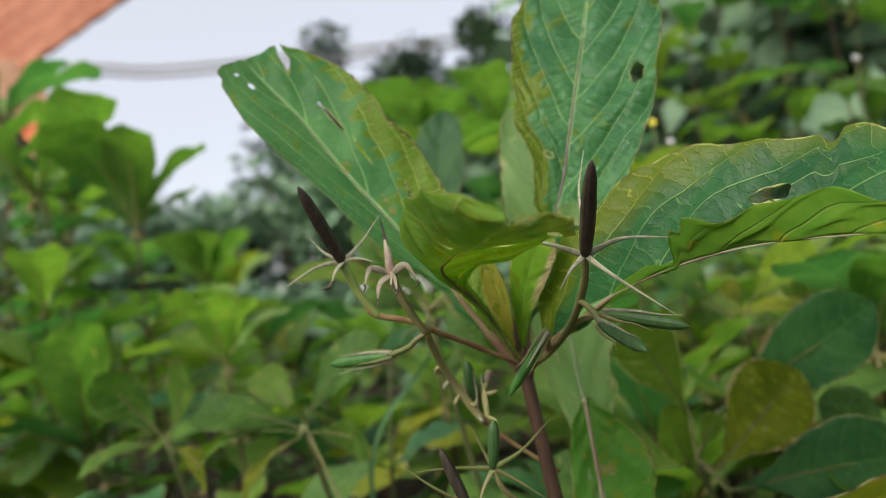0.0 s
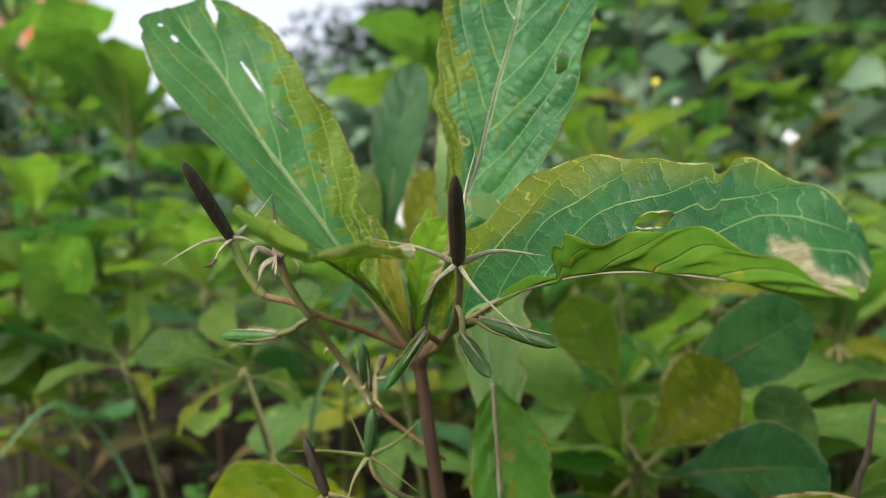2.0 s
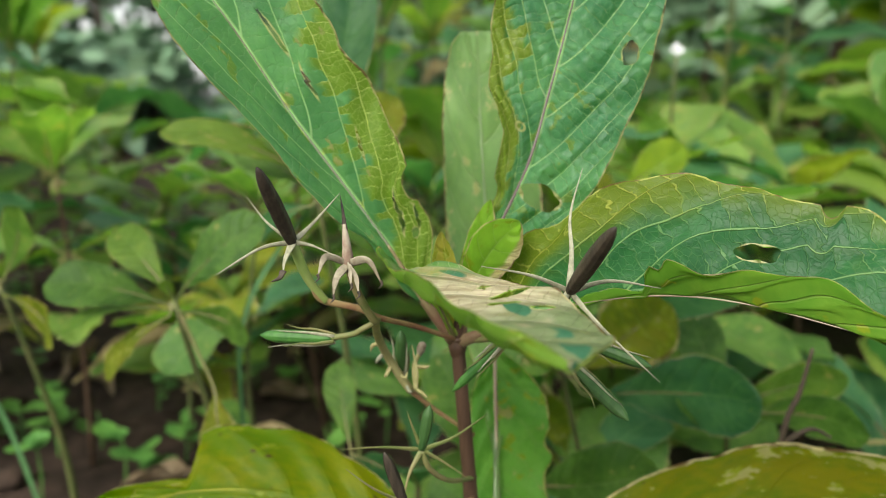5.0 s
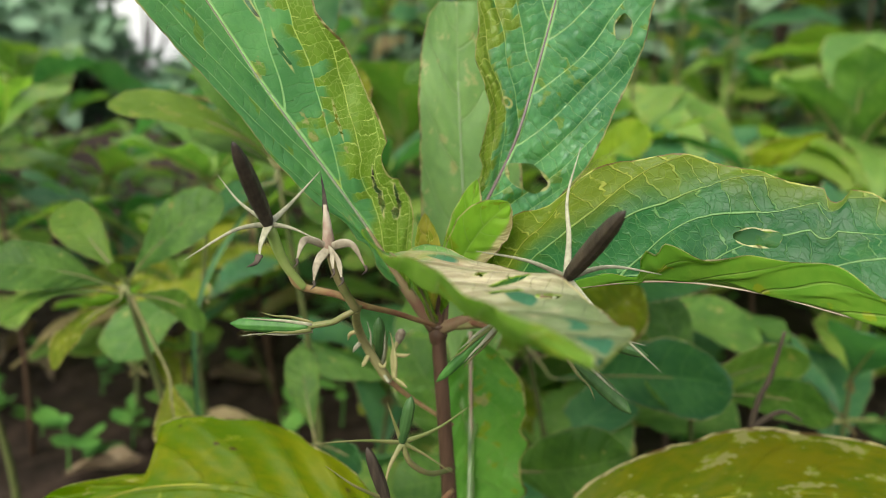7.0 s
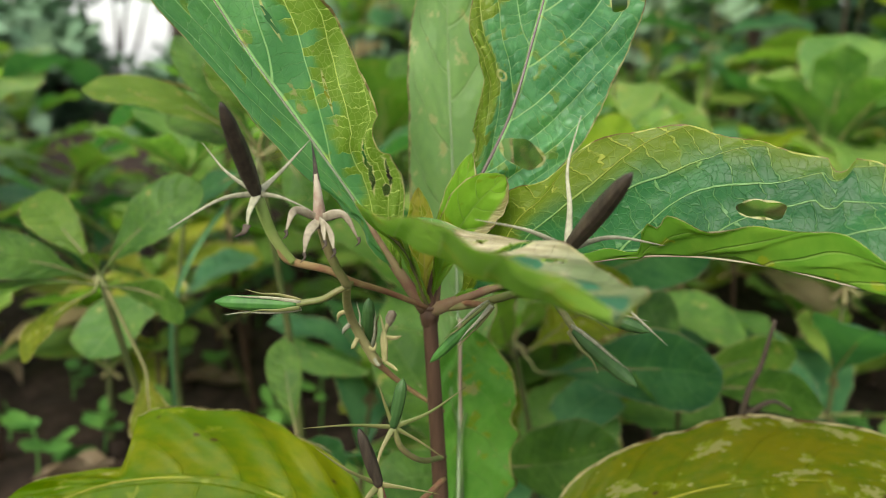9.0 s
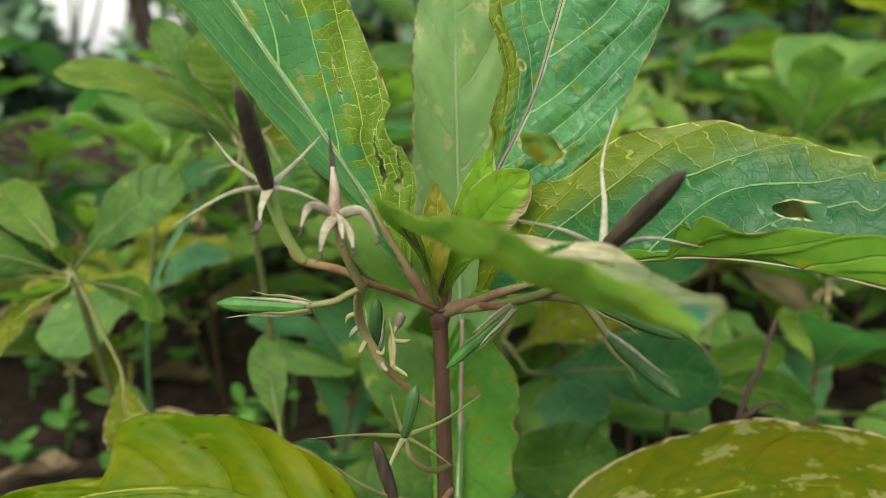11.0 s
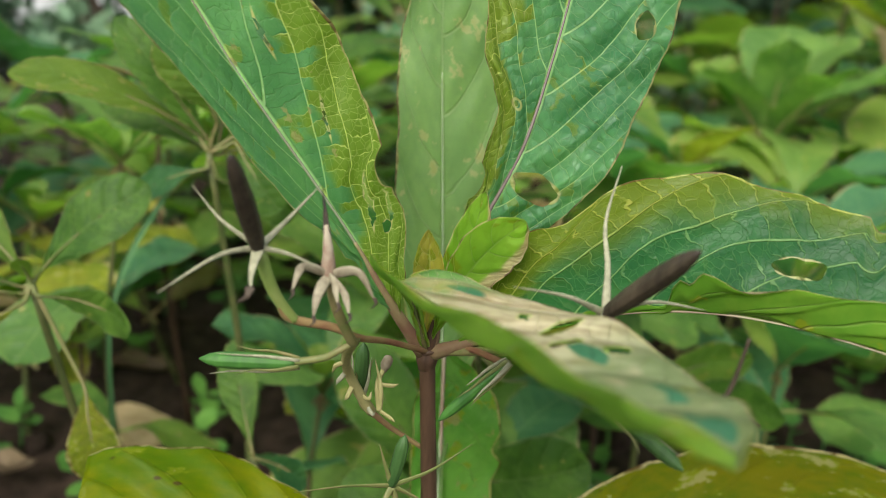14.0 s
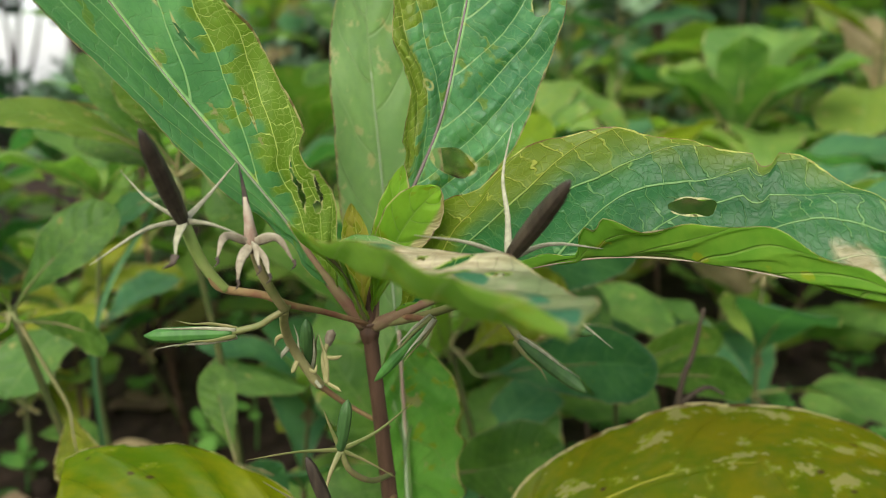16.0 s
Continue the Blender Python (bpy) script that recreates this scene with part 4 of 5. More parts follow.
def put_leaf(plant_ob, at, heading, lift, length, roll, mesh):
    ob = new("leaf", mesh)
    ob.parent = plant_ob
    ob.matrix_basis = Matrix.Translation(at) @ Matrix.Rotation(heading, 4, "Z") @ Matrix.Rotation(-lift, 4, "Y") @ Matrix.Rotation(roll, 4, "X") @ Matrix.Scale(length, 4)
    return ob


def herb(x, y, h, leaf, seed, lean=(0, 0), pairs=3, crown=5, hue=None, label="leafy green herb with broad blunt leaves", name="herb_plant", lift0=0.5, group="herbs in the bed"):
    """A stem with opposite pairs of leaves and a crown of younger ones."""
    rng = random.Random(seed)
    z0 = ground_height(x, y - 0.15) - 0.004
    ob = thing(name, (x, y, z0), label, "plant", group)
    top = Vector((lean[0], lean[1], h - z0))
    mid = top * 0.5 + Vector((rng.uniform(-0.012, 0.012), rng.uniform(-0.012, 0.012), 0))
    line = curve_points([(0, 0, 0), mid, top], 20)
    bm = bmesh.new()
    tube(bm, [(0, 0, 0), mid, top], [(0, 0.0017), (1, 0.0010)], 10, 6)
    part("stem", bm, M_STEM_G if rng.random() < 0.6 else M_STEM, ob)
    heading = rng.uniform(0, 6.28)
    for k in range(pairs):
        f = 0.3 + 0.6 * (k + rng.random() * 0.5) / pairs
        at = line[int(f * 20)]
        heading += 1.57 + rng.uniform(-0.3, 0.3)
        for s in (0, math.pi):
            if rng.random() < 0.9:
                tone = hue if hue is not None and rng.random() < 0.6 else rng.choice((0, 0, 1, 2, 0, 1, 2, 3 if f < 0.6 else 1, 3 if f < 0.5 else 0, 4 if f < 0.55 else 2, 4 if f < 0.5 else 1))
                put_leaf(ob, at, heading + s + rng.uniform(-0.3, 0.3), rng.uniform(-0.1, 0.6) + lift0 * 0.3, leaf * rng.uniform(0.75, 1.1), rng.uniform(-0.3, 0.3), rng.choice(LEAF_SET[tone]))
    for k in range(crown):
        heading += 2.4
        tone = hue if hue is not None and rng.random() < 0.75 else rng.choice((0, 1, 1, 2, 0, 1, 2, 3))
        put_leaf(ob, top, heading, lift0 + rng.uniform(-0.25, 0.35), leaf * rng.uniform(0.7, 1.05), rng.uniform(-0.25, 0.25), rng.choice(LEAF_SET[tone]))
    for k in range(2):
        put_leaf(ob, top, heading + k * 3.14 + 0.8, 1.2, leaf * 0.28, 0, LEAF_SET[1][k])
    return ob


# herbs that stand out
herb(-0.245, 0.26, 0.19, 0.075, 33, (0.0, 0), 3, 6, 1, lift0=0.7)
rosette = herb(0.29, 0.36, 0.175, 0.098, 35, (0, 0), 2, 8, 0, lift0=1.0)
put_leaf(rosette, Vector((0, 0, 0.16)), 4.4, -0.25, 0.055, 0.4, LEAF_SET[4][1])
put_leaf(rosette, Vector((0, 0, 0.15)), 3.5, -0.1, 0.05, -0.3, LEAF_SET[4][3])
put_leaf(rosette, Vector((0, 0, 0.12)), 5.3, 0.1, 0.06, 0.2, LEAF_SET[4][2])
herb(0.112, 0.285, 0.17, 0.075, 36, (0, 0), 3, 6, 1, lift0=0.9)
herb(0.06, 0.56, 0.26, 0.08, 37, (0, 0), 3, 5, 1, lift0=0.8)
herb(0.045, 0.125, 0.075, 0.065, 39, (0, 0), 2, 5, 2, lift0=0.35)
herb(0.20, 0.17, 0.14, 0.085, 41, (0, 0), 3, 6, 2, lift0=0.5)
herb(-0.02, 0.40, 0.17, 0.09, 42, (0, 0), 3, 6, 1, lift0=0.8)
herb(-0.15, 0.27, 0.11, 0.065, 44, (0, 0), 2, 5, 3, lift0=0.2)
herb(-0.02, 0.155, 0.095, 0.075, 45, (0.0, 0), 2, 5, 2, lift0=0.8)
herb(0.02, 0.22, 0.12, 0.085, 46, (0.0, 0), 3, 5, 1, lift0=0.6)
herb(0.085, 0.19, 0.11, 0.08, 47, (0.0, 0), 3, 5, 0, lift0=0.5)
herb(0.26, 0.27, 0.15, 0.09, 48, (0.0, 0), 3, 6, 1, lift0=0.6)


# nearer herbs with broad leaves of their own
def near_herb(root, node, leaves, label, group="herbs in the bed"):
    """Stem from the soil to a node, with broad leaves set one by one: (base, tip, half width, material, sag, turn)."""
    z0 = ground_height(root[0], root[1] - 0.15) - 0.004
    ob = thing("herb_plant", (root[0], root[1], z0), label, "plant", group)
    back = Matrix.Translation(ob.location).inverted()
    bm = bmesh.new()
    a, b = Vector((root[0], root[1], z0)), Vector(node)
    tube(bm, [a, a.lerp(b, 0.5) + Vector((0.006, 0.004, 0)), b], [(0, 0.0019), (1, 0.0012)], 14, 7)
    part("stem", bm, M_STEM_G, ob).matrix_parent_inverse = back
    for k, (base, tip, w, material, sag, turn) in enumerate(leaves):
        p, q = Vector(base), Vector(tip)
        axis = (q - p).normalized()
        face = Matrix.Rotation(radians(turn), 3, axis) @ Vector((0, -1, 0.45))
        side = axis.cross(face).normalized()
        lift = side.cross(axis) * ((q - p).length * sag)
        if lift.z < 0:
            lift = -lift
        bm = blade([p, p.lerp(q, 0.33) + lift * 0.9, p.lerp(q, 0.68) + lift, q], side, w, w * 0.94, fold=(12, 9), curl=(-0.08, -0.05), nu=40, nv=16, shape=ROUND, wave=w * 0.06, waves=2.5, pucker=w * 0.035,
                   veins=8, rag=0.05, seed=300 + k * 7, thick=0.0002)
        leaf_ob = part("leaf", bm, material, ob)
        leaf_ob.matrix_parent_inverse = back
        bm = bmesh.new()
        tube(bm, [b, b.lerp(p, 0.6) - lift * 0.1, p, p.lerp(q, 0.3) + lift * 0.88, p.lerp(q, 0.65) + lift * 0.98], [(0, 0.0007), (0.4, 0.0006), (1, 0.00025)], 18, 6)
        part("midrib", bm, M_STALK_G, ob).matrix_parent_inverse = back
    return ob


GREEN, LIGHT, BLUISH, OCHRE, DRYING = M_BG
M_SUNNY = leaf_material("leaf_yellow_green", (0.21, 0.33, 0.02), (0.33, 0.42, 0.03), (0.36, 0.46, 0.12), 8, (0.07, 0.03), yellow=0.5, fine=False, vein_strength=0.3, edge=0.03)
near_herb((-0.098, 0.108), (-0.1085, 0.0915, 0.1668), [
    ((-0.1105, 0.0935, 0.1688), (-0.1395, 0.1160, 0.1895), 0.0088, LIGHT, 0.08, 15),
    ((-0.1070, 0.0925, 0.1690), (-0.0735, 0.0940, 0.1978), 0.0105, GREEN, 0.10, -10),
    ((-0.1115, 0.0905, 0.1662), (-0.1500, 0.0790, 0.1772), 0.0105, GREEN, 0.12, 25),
    ((-0.1110, 0.0890, 0.1645), (-0.1423, 0.0692, 0.1601), 0.0070, LIGHT, 0.14, 55),
    ((-0.1095, 0.0862, 0.1626), (-0.1266, 0.0697, 0.1444), 0.0080, OCHRE, 0.12, 40),
    ((-0.1060, 0.0890, 0.1640), (-0.0780, 0.0800, 0.1560), 0.0085, GREEN, 0.14, 45),
    ((-0.0934, 0.0835, 0.1362), (-0.0880, 0.0748, 0.1080), 0.0085, OCHRE, 0.06, 0),
    ((-0.1085, 0.0910, 0.1680), (-0.1100, 0.0860, 0.1765), 0.0030, LIGHT, 0.05, 0)], "broad-leaved green herb with a yellowing lower leaf")
near_herb((-0.040, 0.088), (-0.0424, 0.0800, 0.1115), [
    ((-0.0426, 0.0795, 0.1140), (-0.0505, 0.1010, 0.1395), 0.0068, GREEN, 0.06, 0),
    ((-0.0420, 0.0790, 0.1120), (-0.0250, 0.0720, 0.1060), 0.0080, BLUISH, 0.1, 40)], "small herb with one smooth green leaf standing up")
near_herb((-0.050, 0.130), (-0.0590, 0.1180, 0.2040), [
    ((-0.0625, 0.1190, 0.2095), (-0.1165, 0.1115, 0.2280), 0.0085, LIGHT, 0.12, 30),
    ((-0.0680, 0.1225, 0.2190), (-0.1045, 0.1175, 0.2305), 0.0045, DRYING, 0.1, 70),
    ((-0.0560, 0.1190, 0.2070), (-0.0400, 0.1270, 0.2880), 0.0125, BLUISH, 0.05, 0),
    ((-0.0570, 0.1180, 0.2050), (-0.0860, 0.1180, 0.2460), 0.0070, GREEN, 0.08, 0),
    ((-0.0560, 0.1150, 0.2150), (-0.0690, 0.1140, 0.2430), 0.0110, LIGHT, 0.08, 10),
    ((-0.0480, 0.1180, 0.2120), (-0.0263, 0.1167, 0.2400), 0.0105, OCHRE, 0.08, 10),
    ((-0.0500, 0.1150, 0.2080), (-0.0350, 0.1040, 0.1880), 0.0090, GREEN, 0.08, 20),
    ((-0.0600, 0.1290, 0.2020), (-0.1010, 0.1580, 0.2180), 0.0085, GREEN, 0.10, 0),
    ((-0.0560, 0.1190, 0.2030), (-0.0270, 0.1280, 0.2140), 0.0105, OCHRE, 0.1, 20),
    ((-0.0600, 0.1160, 0.1990), (-0.0850, 0.1230, 0.1850), 0.0085, BLUISH, 0.1, 30),
    ((-0.0560, 0.1180, 0.1950), (-0.0300, 0.1200, 0.1830), 0.0095, GREEN, 0.1, 30)], "tall herb with long pale leaves, one scorched tan")
near_herb((-0.190, 0.145), (-0.1990, 0.1270, 0.1640), [
    ((-0.2005, 0.1258, 0.1656), (-0.2190, 0.1079, 0.1977), 0.0130, GREEN, 0.08, 0),
    ((-0.1970, 0.1270, 0.1650), (-0.1800, 0.1180, 0.1980), 0.0095, LIGHT, 0.08, 0),
    ((-0.2000, 0.1260, 0.1620), (-0.2330, 0.1050, 0.1530), 0.0105, LIGHT, 0.12, 40),
    ((-0.1960, 0.1240, 0.1600), (-0.1660, 0.1050, 0.1450), 0.0100, OCHRE, 0.12, 40)], "broad-leaved green herb with a yellow-edged leaf")
near_herb((0.052, 0.135), (0.0375, 0.12, 0.132), [
    ((0.0475, 0.128, 0.147), (0.0995, 0.085, 0.184), 0.0150, BLUISH, 0.08, 10),
    ((0.0440, 0.120, 0.128), (0.0755, 0.100, 0.164), 0.0170, OCHRE, 0.06, 0),
    ((0.0375, 0.120, 0.150), (0.0215, 0.100, 0.190), 0.0125, LIGHT, 0.05, -10),
    ((0.0370, 0.118, 0.126), (0.0290, 0.100, 0.156), 0.0090, LIGHT, 0.05, 30),
    ((0.0480, 0.112, 0.122), (0.0990, 0.066, 0.140), 0.0160, BLUISH, 0.1, 20),
    ((0.0390, 0.119, 0.136), (0.0470, 0.112, 0.150), 0.0045, LIGHT, 0.05, 0)], "herb with large glossy leaves, one turning brown at its edge")
near_herb((0.020, 0.100), (0.0220, 0.0920, 0.0900), [
    ((0.0250, 0.0905, 0.0945), (0.0665, 0.0650, 0.1150), 0.0150, GREEN, 0.12, 10),
    ((0.0190, 0.0910, 0.0930), (-0.0120, 0.0980, 0.1440), 0.0135, GREEN, 0.08, 0),
    ((0.0200, 0.0900, 0.0900), (-0.0150, 0.0760, 0.0950), 0.0120, GREEN, 0.12, 30)], "low herb with broad rounded bluish green leaves")
near_herb((0.022, 0.275), (0.0205, 0.264, 0.2360), [
    ((0.0235, 0.2660, 0.2500), (0.0667, 0.3120, 0.2807), 0.0082, M_SUNNY, 0.10, -15),
    ((0.0200, 0.2640, 0.2480), (0.0165, 0.2660, 0.2790), 0.0078, LIGHT, 0.06, 20),
    ((0.0190, 0.2640, 0.2440), (-0.0080, 0.2680, 0.2650), 0.0060, GREEN, 0.08, 20),
    ((0.0230, 0.2640, 0.2400), (0.0600, 0.2640, 0.2370), 0.0120, BLUISH, 0.10, 20),
    ((0.0190, 0.2620, 0.2380), (-0.0150, 0.2480, 0.2300), 0.0100, GREEN, 0.10, 30)], "slender herb with yellowish green leaves standing up")
near_herb((0.074, 0.240), (0.0730, 0.2290, 0.1720), [
    ((0.0777, 0.2306, 0.1834), (0.1107, 0.2316, 0.2090), 0.0112, M_SUNNY, 0.10, 0),
    ((0.0590, 0.2240, 0.1850), (0.0400, 0.2180, 0.2090), 0.0110, GREEN, 0.10, 10),
    ((0.0720, 0.2270, 0.1820), (0.0665, 0.2250, 0.1960), 0.0055, OCHRE, 0.06, 10),
    ((0.0790, 0.2240, 0.1700), (0.1250, 0.2050, 0.1740), 0.0120, GREEN, 0.10, 30),
    ((0.0760, 0.2220, 0.1660), (0.0900, 0.1950, 0.1560), 0.0100, DRYING, 0.10, 30)], "herb with a bright yellow-green leaf over green ones")
near_herb((0.105, 0.125), (0.1030, 0.1120, 0.1120), [
    ((0.1040, 0.1052, 0.1172), (0.1401, 0.0747, 0.1249), 0.0105, GREEN, 0.14, 35),
    ((0.1040, 0.1180, 0.1110), (0.1513, 0.1165, 0.1280), 0.0110, LIGHT, 0.12, 30),
    ((0.1010, 0.1100, 0.1130), (0.0780, 0.0920, 0.1280), 0.0100, GREEN, 0.12, 30),
    ((0.1020, 0.1150, 0.1150), (0.0900, 0.1300, 0.1520), 0.0105, GREEN, 0.08, 0)], "herb with pointed fresh green leaves")

herb(-0.105, 0.19, 0.185, 0.05, 49, (0.0, 0), 2, 5, 0, lift0=0.45)

# taller ones to the side
for k, (x, y, h) in enumerate(((-0.40, 0.27, 0.33), (-0.50, 0.42, 0.36), (-0.62, 0.55, 0.36), (-0.48, 0.60, 0.27), (-0.75, 0.7, 0.40), (-0.60, 0.85, 0.27), (-0.85, 0.95, 0.36), (-1.0, 1.2, 0.38))):
    herb(x, y, h, 0.1, 60 + k, (0.01, 0), 4, 6, (0, 2, 1)[k % 3], lift0=0.6)

for k in range(26):
    w = radians(-8 + 60 * ((k * 0.618) % 1))
    d = 0.65 + 1.0 * ((k * 0.371) % 1)
    herb(d * math.sin(w) + 0.03, d * math.cos(w) - 0.15, 0.24 + d * 0.32 * (0.5 + ((k * 0.77) % 1)), 0.11, 90 + k, (0.02 * (k % 3 - 1), 0), 5, 6, (0, 2, 1, None)[k % 4], lift0=0.5)

for k, (x, y, h) in enumerate(((-0.18, 0.60, 0.24), (-0.16, 0.85, 0.30), (-0.06, 0.70, 0.28), (0.02, 0.95, 0.33))):
    herb(x, y, h, 0.1, 130 + k, (0.01, 0), 4, 6, (0, 2, 1)[k % 3], lift0=0.6)

# herbs that rise over the bed on one side
herb(-0.50, 0.36, 0.43, 0.1, 201, (0, 0), 4, 6, 2, lift0=0.6)
herb(-0.46, 0.30, 0.37, 0.09, 202, (0, 0), 4, 6, 0, lift0=0.6)
herb(-0.33, 0.30, 0.30, 0.09, 203, (0, 0), 3, 6, 0, lift0=0.7)
herb(-0.10, 0.30, 0.29, 0.08, 206, (0, 0), 3, 6, 1, lift0=0.7)
herb(-0.13, 0.42, 0.33, 0.085, 207, (0, 0), 3, 6, 0, lift0=0.7)

# the rest of the bed
rng = random.Random(77)
spots_taken = [(-0.112, 0.098), (-0.27, 0.17), (-0.205, 0.2), (0.325, 0.46), (0.112, 0.285), (0.14, 0.12), (0.045, 0.125), (-0.058, 0.19), (0.2, 0.17), (-0.19, 0.145), (0.105, 0.125), (0.285, 0.345)]
count = 0
for n in range(4500):
    y = 0.2 + 2.6 * rng.random() ** 1.5
    x = rng.uniform(-1, 1) * (0.3 + 0.85 * y)
    gap = 0.066 + 0.042 * y
    if y > 1.1 and -0.52 < x / (y + 0.15) < -0.24:
        continue
    if -0.16 < x < -0.02 and y < 0.32:
        continue
    if -0.75 < x / (y + 0.17) < -0.16 and y < 0.95 and rng.random() < 0.88:
        continue
    if any(math.hypot(x - a, y - b) < gap for a, b in spots_taken):
        continue
    spots_taken.append((x, y))
    low = -0.48 < x / (y + 0.16) < -0.3
    tall = rng.uniform(0.09, 0.16) + (0.05 if x < -0.25 and not low else 0) + max(0.0, x) * 0.12 * min(1, y)
    herb(x, y, tall, rng.uniform(0.065, 0.11), 1000 + n, (rng.uniform(-0.02, 0.02), rng.uniform(-0.02, 0.02)), rng.choice((2, 2, 3)), rng.choice((4, 5, 5)), rng.choice((0, 1, 2, None, 1, None)), lift0=rng.uniform(0.3, 0.85))
    count += 1
    if count > 340:
        break


# creeping seedlings between the herbs, too many to count
def build_seedlings():
    rng = random.Random(5)
    bm = bmesh.new()
    for n in range(420):
        y = 0.06 + 1.3 * rng.random() ** 1.3
        x = rng.uniform(-1, 1) * (0.24 + 0.8 * y)
        z = ground_height(x, y - 0.15)
        h = rng.uniform(0.01, 0.05)
        for k in range(rng.choice((3, 4, 5, 6))):
            w = rng.uniform(0, 6.28)
            d = Vector((math.cos(w), math.sin(w), 0))
            e = Vector((-d.y, d.x, 0))
            base = Vector((x, y, z + h * rng.uniform(0.4, 1)))
            l, r = rng.uniform(0.008, 0.022), rng.uniform(0.004, 0.008)
            rise = rng.uniform(-0.1, 0.7)
            ax = (d + UP * rise).normalized()
            pts = [base, base + ax * l * 0.3 + e * r * 0.7, base + ax * l * 0.7 + e * r, base + ax * l + e * r * 0.35, base + ax * l - e * r * 0.35, base + ax * l * 0.7 - e * r, base + ax * l * 0.3 - e * r * 0.7]
            vs = [bm.verts.new(q) for q in pts]
            mid = bm.verts.new(base + ax * l * 0.55 - UP * 0.0015)
            for a, b in zip(vs, vs[1:] + vs[:1]):
                bm.faces.new((mid, a, b))
        tube(bm, [(x, y, z - 0.002), (x + 0.002, y, z + h * 0.5), (x, y, z + h)], [(0, 0.0009), (1, 0.0006)], 3, 4, close=False)
    ob = part("seedlings", bm, plain_material("seedling_green", (0.05, 0.16, 0.035), (0.12, 0.27, 0.05), 60, 0.5))
    tagged(ob, "small round-leaved seedlings covering the soil", "seedlings", kind="stuff")


build_seedlings()


def dead_leaf(x, y, z, length, seed):
    rng = random.Random(seed)
    bm = blade([(0, 0, 0), (length * 0.35, 0, length * 0.1), (length * 0.7, length * 0.08, length * 0.06), (length, length * 0.1, length * 0.16)], (0, -1, 0.2), length * 0.22, length * 0.2,
               fold=(25, 30), curl=(0.4, 0.5), nu=18, nv=8, wave=length * 0.06, waves=2, seed=seed, rag=0.2, thick=0.0003)
    ob = part("dead_leaf", bm, M_DRY)
    ob.matrix_world = pose(x, y, z, rng.uniform(-20, 20), rng.uniform(-15, 15), rng.uniform(0, 360))
    return tagged(ob, "curled dry brown dead leaf lying on the soil", "dead leaf", "litter on the soil")


for n in range(46):
    y = 0.1 + 1.0 * rng.random()
    x = rng.uniform(-1, 1) * (0.22 + 0.7 * y)
    dead_leaf(x, y, ground_height(x, y - 0.15) + 0.004, rng.uniform(0.025, 0.06), 300 + n)


# clods
def build_clods():
    rng = random.Random(8)
    bm = bmesh.new()
    for n in range(260):
        y = 0.05 + 1.0 * rng.random()
        x = rng.uniform(-1, 1) * (0.25 + 0.7 * y)
        r = rng.uniform(0.003, 0.012)
        z = ground_height(x, y - 0.15) + r * 0.3
        got = bmesh.ops.create_icosphere(bm, subdivisions=2, radius=r)
        off = rng.uniform(0, 99)
        for v in got["verts"]:
            v.co *= 1 + 0.5 * noise.noise(v.co * (1.4 / r) + Vector((off, 0, 0)))
            v.co.z *= 0.7
            v.co += Vector((x, y, z))
    ob = part("soil_clods", bm, M_SOIL)
    tagged(ob, "crumbly brown clods lying on the soil", "clods", kind="stuff")


build_clods()


# flowers among the herbs
def flower(x, y, z, size, colour_mat, label, petals=5, seed=0):
    rng = random.Random(seed)
    g = ground_height(x, y - 0.15)
    ob = thing("flower", (x, y, g), label, "flower", "flowers in the bed")
    bm = bmesh.new()
    tube(bm, [(0.01, 0.01, 0), (0.0, 0.012, (z - g) * 0.5), (0, 0, z - g)], [(0, 0.0018), (1, 0.0009)], 10, 6)
    part("stem", bm, M_STEM_G, ob)
    for k in range(petals):
        w = 6.283 * k / petals + rng.uniform(-0.15, 0.15)
        dx, dy = math.cos(w), math.sin(w)
        bm = blade([(0, 0, z - g), (dx * size * 0.5, -size * 0.15 + dy * size * 0.2, z - g + dy * size * 0.45), (dx * size, -size * 0.1 + dy * size * 0.3, z - g + dy * size * 0.85)], (-dy, 0.2, dx), size * 0.38, nu=8, nv=6, shape=ROUND, seed=k)
        part("petal", bm, colour_mat, ob)
    for k in range(3):
        put_leaf(ob, Vector((0, 0.008, (z - g) * (0.4 + 0.18 * k))), rng.uniform(0, 6.28), 0.4, 0.06, 0, LEAF_SET[k % 3][k])
    return ob


M_WHITE = plain_material("white_petal", (0.72, 0.72, 0.76), (0.85, 0.85, 0.86), 80, 0.6)
M_RED = plain_material("orange_red_petal", (0.62, 0.12, 0.05), (0.75, 0.25, 0.1), 80, 0.6)
M_YELLOW = plain_material("yellow_petal", (0.7, 0.62, 0.05), (0.78, 0.7, 0.1), 80, 0.6)
flower(0.122, 0.3055, 0.2592, 0.0042, M_WHITE, "small white flower on a thin stem", 4, 1)
flower(0.0601, 0.3894, 0.2988, 0.0026, M_WHITE, "tiny white flower on a thin stem", 4, 2)
flower(0.245, 0.60, 0.377, 0.0032, M_WHITE, "tiny white flower on a thin stem", 4, 3)
flower(0.0487, 0.3355, 0.305, 0.0028, M_YELLOW, "small yellow flower on a thin stem", 5, 4)
flower(-0.44, 0.33, 0.405, 0.011, M_RED, "orange red flower rising over the herbs", 6, 5)
flower(-0.47, 0.36, 0.43, 0.010, M_RED, "orange red flower rising over the herbs", 6, 6)
flower(-0.455, 0.37, 0.385, 0.009, M_RED, "orange red flower rising over the herbs", 6, 7)


